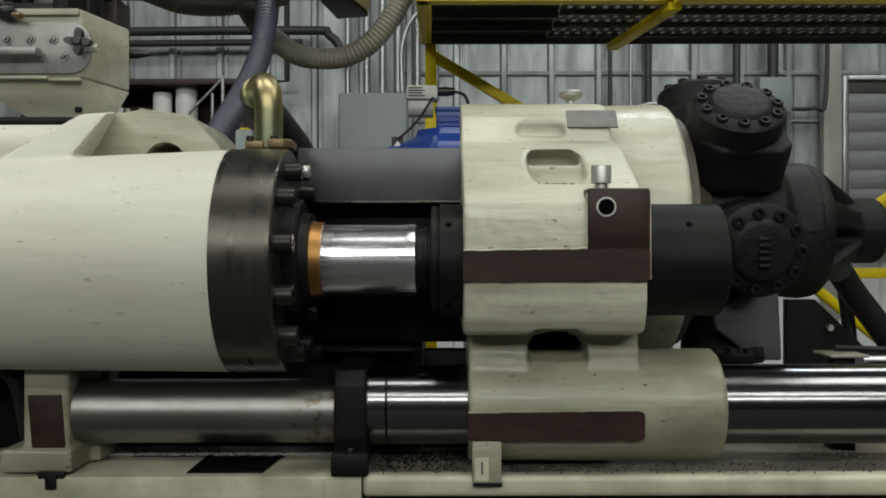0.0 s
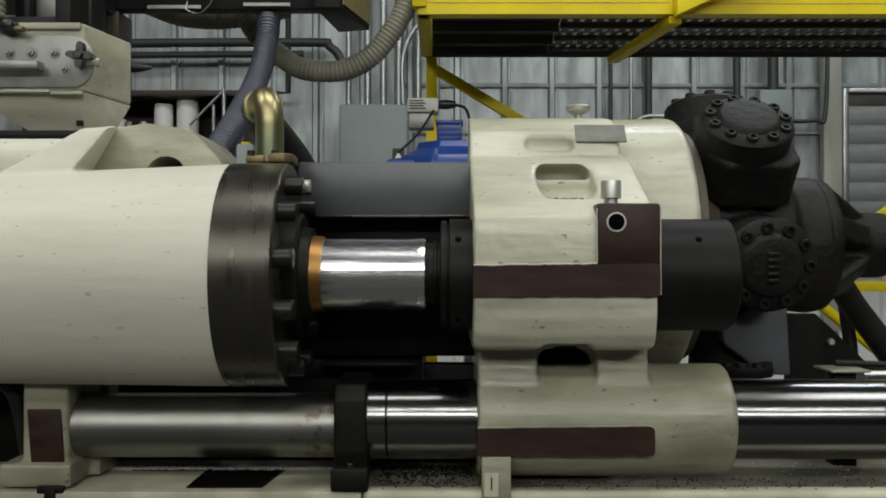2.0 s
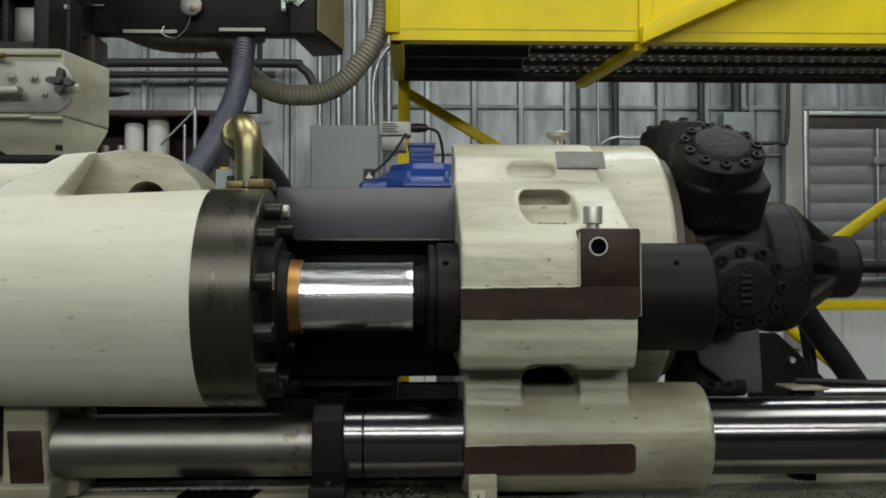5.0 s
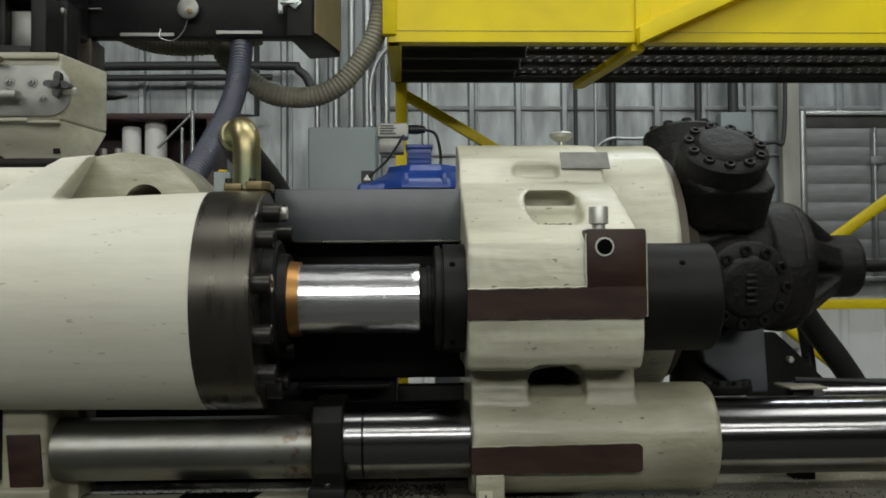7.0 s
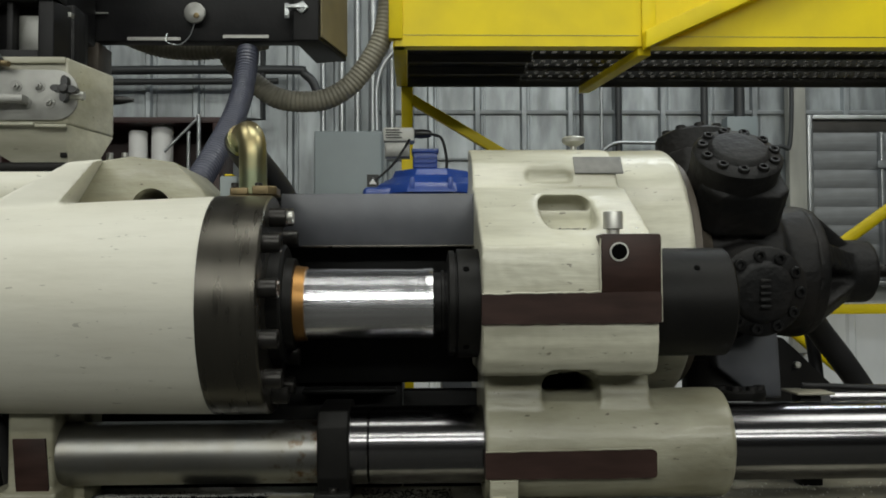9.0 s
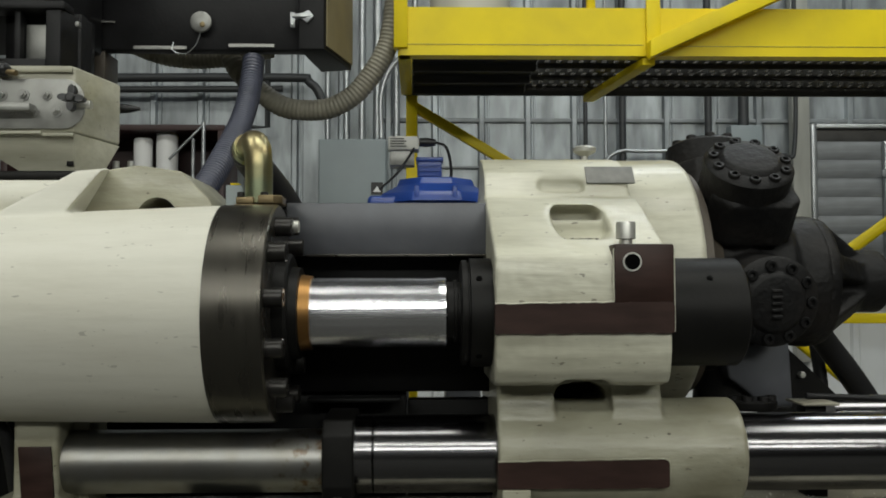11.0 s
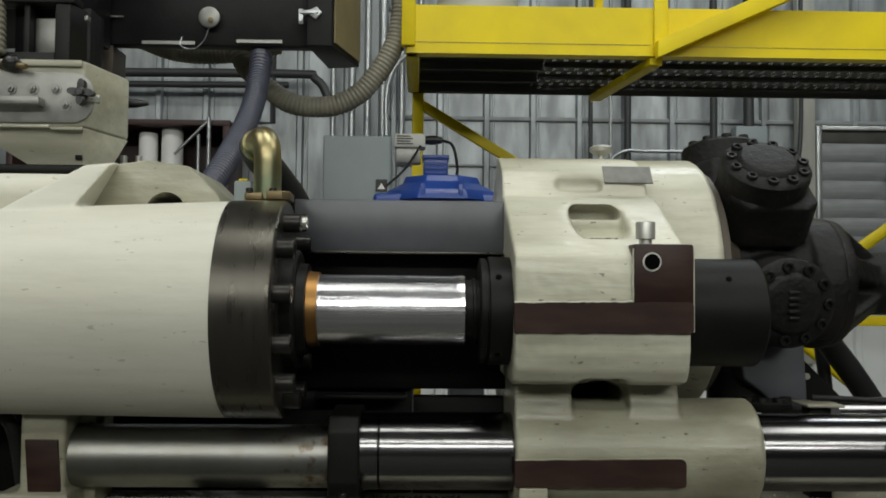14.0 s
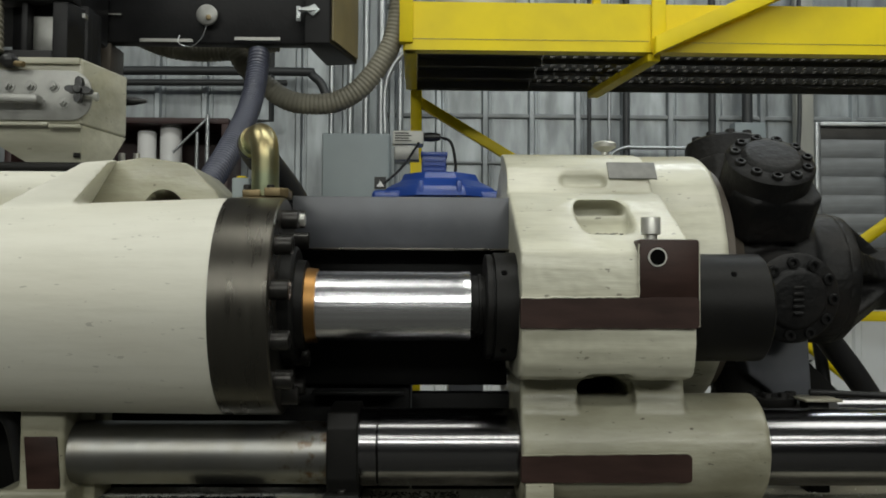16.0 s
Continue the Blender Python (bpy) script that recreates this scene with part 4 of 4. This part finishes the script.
    # piston rod and collars
    part("piston_rod", lathe([(-0.42, 0.0615), (-0.082, 0.0615), (-0.080, 0.0625), (-0.066, 0.0625), (-0.064, 0.060)], 96, "X", (0, 0, AXZ)), PISTON, c, "polished chrome piston rod")
    part("rod_neck", lathe([(-0.066, 0.0545), (-0.052, 0.0545), (-0.051, 0.058), (-0.046, 0.058), (-0.045, 0.054), (-0.030, 0.054)], 64, "X", (0, 0, AXZ)), BLACK, c)
    fc = part("rod_collar", lathe([(-0.040, 0.085), (-0.038, 0.093), (-0.029, 0.093), (-0.028, 0.088), (-0.025, 0.088), (-0.024, 0.096), (0.014, 0.096)], 96, "X", (0, 0, AXZ)), BLACK, c, "black steel rod collar")
    bc = part("rod_nut", lathe([(0.308, 0.096), (0.448, 0.096), (0.452, 0.092), (0.452, 0.05)], 96, "X", (0, 0, AXZ)), BLACK, c, "black steel rod nut")
    # Flat near-black discs stand in for the shade inside the pin holes.
    dot = to_mesh("pin_hole", lathe([(0, 0.0055), (0.0012, 0.0050)], 16, "Z"), HOLE)
    for a in (38, -50):
        q = radians(a)
        shared("pin_hole", dot, fc, Matrix.Translation((-0.010, -0.096 * math.cos(q), AXZ + 0.096 * math.sin(q))) @ pose(0, 0, 0, 90 - a, 0, 0))
    q = radians(38)
    shared("pin_hole", dot, bc, Matrix.Translation((0.385, -0.096 * math.cos(q), AXZ + 0.096 * math.sin(q))) @ pose(0, 0, 0, 52, 0, 0))
    return c


carriage = injection_carriage()


def hydraulic_motor():
    m = thing("hydraulic_motor", "black radial piston hydraulic motor with bolted cylinder heads", "hydraulic motor", at=(0, 0.40, 1.49))
    part("housing", cast([lathe([(0.455, 0.14), (0.50, 0.165), (0.67, 0.165), (0.69, 0.14), (0.735, 0.146), (0.755, 0.146)], 64),
                          *[cyl_stub(a) for a in (-9, 200, 279)], cyl_stub(102, 0.552), cyl_stub(50, 0.558, 0.04), head_block(50, 0.562, 0.04), head_block(102, 0.552, 0.04), box(0.48, 0.635, -0.15, 0.1, -0.1, 0.21, 0)], 0.006, 4), CASTIRON, m)
    head = to_mesh("cylinder_head", lathe([(0.195, 0.070), (0.20, 0.086), (0.255, 0.090), (0.266, 0.0895), (0.272, 0.084), (0.276, 0.062), (0.284, 0.056), (0.286, 0.050), (0.286, 0.010)], 48, "Z"), CASTIRON)
    me = to_mesh("bolt", screw_mesh(0.0112, 0.013), CASTIRON)
    for a, far, x in ((-9, 0, 0.577), (50, 0.042, 0.558), (102, 0.045, 0.552), (200, 0, 0.577), (279, 0, 0.577)):
        h = shared("cylinder_head", head, m, pose(x, 0, 0, 90 - a, 0, 0) @ Matrix.Translation((0, 0, far)))
        for k in range(11):
            w = radians(360 / 11 * k + 33)
            shared("bolt", me, h, Matrix.Translation((0.0725 * math.cos(w), 0.0725 * math.sin(w), 0.268)))
    tail = part("tail_housing", cast([lathe([(0.75, 0.060), (0.90, 0.060)], 40), lathe([(0.75, 0.146), (0.775, 0.140), (0.782, 0.07)], 64),
                                      lathe([(0.845, 0.064), (0.866, 0.070), (0.910, 0.070), (0.918, 0.064), (0.918, 0.05)], 48),
                                      *[tail_rib(a) for a in (15, 75, 135, 195, 255, 315)]], 0.005, 3), CASTIRON, m)
    part("adapter_flange", lathe([(0.4535, 0.244), (0.472, 0.244), (0.476, 0.236), (0.478, 0.19), (0.515, 0.175), (0.52, 0.15)], 72), BRONZE_IRON, m, "brownish cast adapter flange")
    part("shaft_end", lathe([(0.917, 0.014), (1.10, 0.014)], 24), BLACK, m)
    for k in range(5):
        part("raised_bar", box(0.566, 0.587, -0.2895, -0.2835, -0.074 + 0.0125 * k, -0.067 + 0.0125 * k, 0.002), CASTIRON, m)
    part("port_block", prism([(0.518, -0.163), (0.585, -0.124), (0.650, -0.115), (0.657, -0.262), (0.597, -0.260), (0.562, -0.228), (0.524, -0.200)], -0.157, -0.05, "XZ", 0.006), BLACK_PLATE, m, "smooth dark grey port block")
    pf = part("port_flange", lathe([(-0.258, 0.052), (-0.252, 0.054), (-0.242, 0.054), (-0.238, 0.049)], 40, "Z", (0.555, -0.185, 0)), BLACK, m, "oily black port flange")
    for w in (200, 245, 290, 335):
        shared("bolt", me, pf, Matrix.Translation((0.555 + 0.041 * math.cos(radians(w)), -0.185 + 0.041 * math.sin(radians(w)), -0.2425)))
    return m


def cyl_stub(a, x=0.577, far=0.0):
    b = lathe([(0.0, 0.090), (0.13, 0.080), (0.18, 0.084), (0.26 + far, 0.084)], 40, "Z")
    bmesh.ops.transform(b, matrix=pose(x, 0, 0, 90 - a, 0, 0), verts=b.verts)
    return b


def head_block(a, x, far):
    """The squarish casting under a bolted head, cut off at its corners."""
    o = [(-0.082, -0.05), (-0.05, -0.088), (0.070, -0.088), (0.096, -0.062), (0.096, 0.062), (0.070, 0.088), (-0.05, 0.088), (-0.082, 0.05)]
    b = prism(o, 0.165, 0.225 + far, "XY")
    bmesh.ops.transform(b, matrix=pose(x, 0, 0, 90 - a, 0, 0), verts=b.verts)
    return b


def tail_rib(a):
    b = prism([(0.77, 0.05), (0.77, 0.140), (0.860, 0.068), (0.860, 0.05)], -0.024, 0.024, "XZ")
    bmesh.ops.transform(b, matrix=pose(0, 0, 0, a, 0, 0), verts=b.verts)
    return b


motor = hydraulic_motor()


# ---- rear hoses and frame to the motor's right ----
def rear_lines():
    h = solid("hydraulic_hose", tube(spline([(0.90, 0.54, 1.40), (0.965, 0.60, 1.340), (1.03, 0.62, 1.265), (1.10, 0.64, 1.17), (1.16, 0.66, 1.06)]), 0.030, 18), RUBBER, "thick black hydraulic hose behind the motor", "hose")
    solid("hydraulic_hose", tube(spline([(0.965, 0.68, 1.40), (0.972, 0.67, 1.32), (0.980, 0.66, 1.22), (0.985, 0.66, 1.07)]), 0.016, 16), RUBBER, "black hydraulic hose behind the motor", "hose")
    s = thing("black_gusset", "black steel gusset plate with a bright bolt", "bracket")
    part("plate", prism([(0.80, 1.0688), (0.80, 1.33), (0.87, 1.33), (0.903, 1.300), (0.990, 1.215), (0.990, 1.0688)], 0.605, 0.625, "XZ", 0.003), BLACK, s)
    part("bolt", lathe([(0.588, 0.006), (0.590, 0.0085), (0.6045, 0.0085)], 6, "Y", (0.902, 0, 1.263)), NICKEL, s, "bright bolt head")
    pl = thing("cover_plate", "small olive metal plate lying over the guide rod", "plate")
    part("plate", lower(box(0.665, 0.735, 0.035, 0.115, 1.259, 1.264, 0.002)), GRIME, pl)
    part("leg", lower(box(0.68, 0.72, 0.06, 0.10, 1.0896, 1.2588, 0.002)), BLACK, pl)
    solid("rod_cable", lower(tube(spline([(0.70, 0.10, 1.270), (0.82, 0.09, 1.266), (0.96, 0.04, 1.262), (1.04, -0.04, 1.2640), (1.08, -0.09, 1.236)]), 0.006, 10)), RUBBER, "thin black cable lying over the guide rod", "cable")


rear_lines()


# ---- hopper and feed ----
def hopper():
    h = thing("feed_hopper", "cream feed hopper with a bolted sight plate", "hopper")
    y0, y1 = 0.26, 0.43
    body = bmesh.new()
    lo = 1.798
    add_prism(body, [(-1.02, y0), (-0.744, y0), (-0.706, y1), (-1.02, y1)], lo, 1.936, "XY", 0.006)
    part("box", body, CREAM, h)
    fun = bmesh.new()
    top = [(-0.985, y0), (-0.746, y0), (-0.708, y1), (-0.985, y1)]
    bot = [(-0.866, 0.285), (-0.752, 0.285), (-0.722, 0.36), (-0.866, 0.36)]
    a = [fun.verts.new((x, y, lo - 0.001)) for x, y in top]
    b = [fun.verts.new((x, y, 1.722)) for x, y in bot]
    for k in range(4):
        fun.faces.new((a[k], a[(k + 1) % 4], b[(k + 1) % 4], b[k]))
    fun.faces.new(a)
    fun.faces.new(b)
    part("funnel", fun, CREAM, h)
    part("lip", box(-1.02, -0.808, y0 - 0.014, y0 - 0.001, 1.793, 1.800, 0.002), CREAM, h)
    part("lip", box(-0.807, -0.742, y0 - 0.014, y0 - 0.001, 1.789, 1.796, 0.002), CREAM, h)
    part("rim", box(-1.02, -0.748, y0 - 0.008, y0 - 0.001, 1.922, 1.9355, 0.002), CREAM, h)
    part("drain_clip", box(-0.766, -0.752, 0.276, 0.284, 1.732, 1.742, 0.001), BLACK, h)
    part("sole", box(-1.0, -0.70, 0.27, 0.47, 1.705, 1.721, 0.003), BLACK, h)
    part("sight_plate", prism(rounded(-1.0, -0.722, 1.805, 1.909, 0.045), y0 - 0.006, y0 - 0.0005, "XZ", 0.001), PLATE, h, "grey bolted sight plate")
    me = to_mesh("hex_bolt", add_lathe(lathe([(0, 0.0125), (0.002, 0.0125)], 20, "Z"), [(0.002, 0.0085), (0.008, 0.0085), (0.0082, 0.0045), (0.013, 0.0045)], 6, "Z"), PLATE)
    for x, z in ((-0.892, 1.875), (-0.847, 1.875), (-0.801, 1.875), (-0.780, 1.842), (-0.828, 1.841), (-0.872, 1.841), (-0.938, 1.875)):
        shared("hex_bolt", me, h, Matrix.Translation((x, y0 - 0.006, z)) @ TO_CAM)
    hd = bmesh.new()
    add_box(hd, -0.935, -0.820, y0 - 0.04, y0 - 0.025, 1.836, 1.853, 0.004)
    add_box(hd, -0.837, -0.821, y0 - 0.028, y0 - 0.006, 1.836, 1.853, 0.002)
    part("handle", hd, PLATE, h)
    kn = bmesh.new()
    star = []
    for k in range(60):
        w = 2 * math.pi * k / 60
        q = 0.0185 + 0.0085 * math.cos(4 * (w - 1.50))
        star.append((-0.738 + q * math.cos(w), 1.863 + q * math.sin(w)))
    add_prism(kn, star, y0 - 0.042, y0 - 0.024, "XZ")
    add_lathe(kn, [(y0 - 0.048, 0.007), (y0 - 0.046, 0.009), (y0 - 0.008, 0.010)], 20, "Y", (-0.738, 0, 1.863))
    part("star_knob", kn, PLASTIC, h, "black star knob")
    part("knob_stud", lathe([(-0.738, 0.005), (-0.716, 0.005), (-0.714, 0.009), (-0.706, 0.009)], 14, "X", (0, y0 - 0.014, 1.853)), NICKEL, h)
    lv = part("lever", tube([(-0.92, y0 - 0.01, 1.926), (-0.852, y0 - 0.03, 1.915)], 0.006, 12), BRASS, h)
    part("lever_ball", lathe([(-0.905, 0.004), (-0.895, 0.014), (-0.885, 0.016), (-0.875, 0.014), (-0.868, 0.005)], 18, "X", (0, y0 - 0.02, 1.925)), PLASTIC, h)
    part("spike", lathe([(-0.74, 0.012), (-0.70, 0.010), (-0.672, 0.004)], 14, "X", (0, 0.46, 1.888)), PLASTIC, h)


def rounded(x0, x1, z0, z1, r, n=8):
    out = []
    for cx, cz, a in ((x1 - r, z1 - r, 0), (x0 + r, z1 - r, 90), (x0 + r, z0 + r, 180), (x1 - r, z0 + r, 270)):
        out += [(cx + r * math.cos(radians(a + 90 * k / n)), cz + r * math.sin(radians(a + 90 * k / n))) for k in range(n + 1)]
    return out


hopper()


def feed_table():
    t = thing("feed_table", "dark steel feed plate under the hopper", "plate")
    part("plate", box(-1.6, -0.70, 0.16, 0.60, 1.690, 1.704, 0.003), BLACK, t)
    for x in (-0.79, -0.755, -0.72):
        part("post", lathe([(1.705, 0.008), (1.78, 0.008)], 12, "Z", (x, 0.55, 0)), NICKEL, t)


feed_table()


def overhead_feeder():
    f = thing("material_feeder", "black sheet metal material feeder above the hopper", "feeder")
    part("beam", box(-1.05, -0.345, 0.98, 1.03, 2.162, 2.50, 0.004), BLACKBOX, f)
    en = part("end_box", prism([(-0.376, 0.93), (-0.303, 0.93), (-0.243, 1.175), (-0.34, 1.20)], 2.152, 2.60, "XY", 0.004), BLACKBOX, f)
    part("end_panel", prism([(-0.2985, 0.940), (-0.2440, 1.1630), (-0.2393, 1.1618), (-0.2938, 0.9388)], 2.165, 2.58, "XY"), BROWN, en, "dusty brown end panel")
    la = bmesh.new()
    add_box(la, -0.3975, -0.385, 0.922, 0.929, 2.214, 2.256, 0.001)
    add_prism(la, [(-0.384, 2.236), (-0.368, 2.240), (-0.350, 2.226), (-0.331, 2.246), (-0.346, 2.262), (-0.364, 2.254), (-0.384, 2.251)], 0.920, 0.929, "XZ", 0.001)
    add_box(la, -0.392, -0.352, 0.914, 0.921, 2.240, 2.2455, 0.002)
    add_lathe(la, [(0.914, 0.004), (0.921, 0.005)], 10, "Y", (-0.345, 0, 2.246))
    add_lathe(la, [(0.916, 0.003), (0.9225, 0.004)], 10, "Y", (-0.391, 0, 2.222))
    part("latch", la, CONDUIT, en, "bright metal toggle latch")
    part("motor_box", box(-1.6, -0.93, 0.55, 0.95, 2.135, 2.62, 0.008), BLACKBOX, f)
    part("window", box(-0.963, -0.899, 0.530, 0.536, 2.018, 2.102, 0.002), PLATE, f, "dull grey sight panel")
    part("window_frame", box(-0.978, -0.964, 0.500, 0.540, 2.00, 2.13, 0.002), BLACKBOX, f)
    part("window_sill", box(-1.05, -0.902, 0.492, 0.545, 1.955, 2.012, 0.003), BLACKBOX, f)
    part("header_bar", box(-1.30, -0.857, 0.484, 0.548, 2.127, 2.146, 0.003), BLACKBOX, f)
    part("post", prism([(-0.901, 0.488), (-0.866, 0.488), (-0.833, 0.60), (-0.90, 0.60)], 1.955, 2.126, "XY", 0.003), BLACKBOX, f)
    part("backing", box(-1.03, -0.935, 0.985, 1.10, 2.080, 2.1615, 0.003), BRONZE_IRON, f, "dusty brown-black backing")
    part("edge_strip", box(-0.976, -0.905, 0.972, 0.979, 2.239, 2.243, 0), PLATE, f)
    part("flange", box(-1.06, -0.80, 0.44, 0.66, 1.942, 1.954, 0.003), BLACKBOX, f)
    part("screw_plate", box(-0.838, -0.830, 0.500, 0.520, 2.090, 2.102, 0.001), PLATE, f)
    part("column", box(-1.02, -0.84, 0.548, 0.64, 1.955, 2.134, 0.004), BLACKBOX, f)
    part("strip", box(-0.85, -0.70, 0.972, 0.979, 2.163, 2.172, 0), PLATE, f, "pale edge strip")
    part("strip", box(-0.58, -0.45, 0.972, 0.979, 2.170, 2.179, 0), PLATE, f, "pale edge strip")
    part("knob", lathe([(0.9475, 0.0265), (0.9500, 0.0300), (0.9570, 0.0300), (0.9575, 0.012), (0.979, 0.012)], 32, "Y", (-0.655, 0, 2.236)), PLATE, f, "round bright disc knob")
    part("knob_hub", lathe([(0.9440, 0.006), (0.9450, 0.008), (0.9474, 0.008)], 20, "Y", (-0.649, 0, 2.227)), BRASS, f)
    part("chain", tube(spline([(-0.655, 0.955, 2.21), (-0.67, 0.955, 2.17), (-0.70, 0.955, 2.145), (-0.735, 0.955, 2.155), (-0.735, 0.965, 2.18)]), 0.0014, 6), CONDUIT, f)
    part("spout", lathe([(2.095, 0.022), (2.144, 0.026)], 20, "Z", (-0.510, 1.02, 0)), PLASTIC, f)


overhead_feeder()


def hoses():
    solid("feed_hose", tube(spline([(-0.515, 1.01, 2.145), (-0.515, 0.97, 2.067), (-0.514, 0.90, 1.986), (-0.517, 0.80, 1.902), (-0.523, 0.68, 1.821), (-0.530, 0.58, 1.755), (-0.55, 0.45, 1.66)]), 0.029, 24, 0.0025, 0.012), HOSE_BLUE,
          "blue-grey ribbed plastic feed hose", "hose")
    solid("suction_hose", tube(spline([(-0.09, 1.22, 2.75), (-0.108, 1.20, 2.40), (-0.126, 1.20, 2.264), (-0.151, 1.20, 2.198), (-0.194, 1.20, 2.131), (-0.245, 1.20, 2.075), (-0.310, 1.20, 2.040), (-0.382, 1.20, 2.032), (-0.455, 1.20, 2.042), (-0.513, 1.20, 2.078), (-0.572, 1.20, 2.128), (-0.615, 1.20, 2.190), (-0.65, 1.22, 2.30)]), 0.031, 24, 0.0022, 0.013), HOSE_BEIGE,
          "beige ribbed suction hose hanging in a loop", "hose")
    solid("suction_hose", tube(spline([(-0.50, 1.24, 2.24), (-0.577, 1.22, 2.217), (-0.650, 1.22, 2.204), (-0.737, 1.22, 2.199), (-0.824, 1.22, 2.208), (-0.898, 1.22, 2.233), (-0.956, 1.22, 2.262), (-1.1, 1.22, 2.36)]), 0.031, 24, 0.0022, 0.013), HOSE_BEIGE,
          "beige ribbed suction hose below the feeder", "hose")
    solid("suction_hose", tube(spline([(-1.03, 0.52, 2.5), (-1.05, 0.50, 2.2), (-1.04, 0.48, 2.0)]), 0.028, 20, 0.003, 0.014), HOSE_BEIGE, "grey ribbed hose beside the feeder", "hose")
    solid("hydraulic_hose", tube(spline([(-0.360, 0.102, 1.737), (-0.362, 0.17, 1.725), (-0.345, 0.23, 1.70), (-0.318, 0.27, 1.660), (-0.300, 0.29, 1.62), (-0.29, 0.30, 1.57)]), 0.032, 20), RUBBER, "thick black rubber hydraulic hose behind the elbow", "hose")
    solid("hydraulic_hose", lower(tube(spline([(-0.95, -0.02, 1.255), (-0.80, -0.06, 1.262), (-0.735, -0.06, 1.24), (-0.725, -0.02, 1.12)]), 0.012, 14)), RUBBER, "black hose beside the cylinder foot", "hose")


hoses()


def motions():
    rows = [(0, 0.0), (1, 0.0077), (2.5, 0.0190), (4, 0.0294), (6.5, 0.0469), (8, 0.0562), (9, 0.0635), (11.5, 0.0805), (13, 0.0907), (14.5, 0.1006), (16, 0.1108)]
    walk(carriage, [(t, pose(d, 0, 0)) for t, d in rows])
    walk(motor, [(t, pose(d, 0.40, 1.49)) for t, d in rows])


motions()
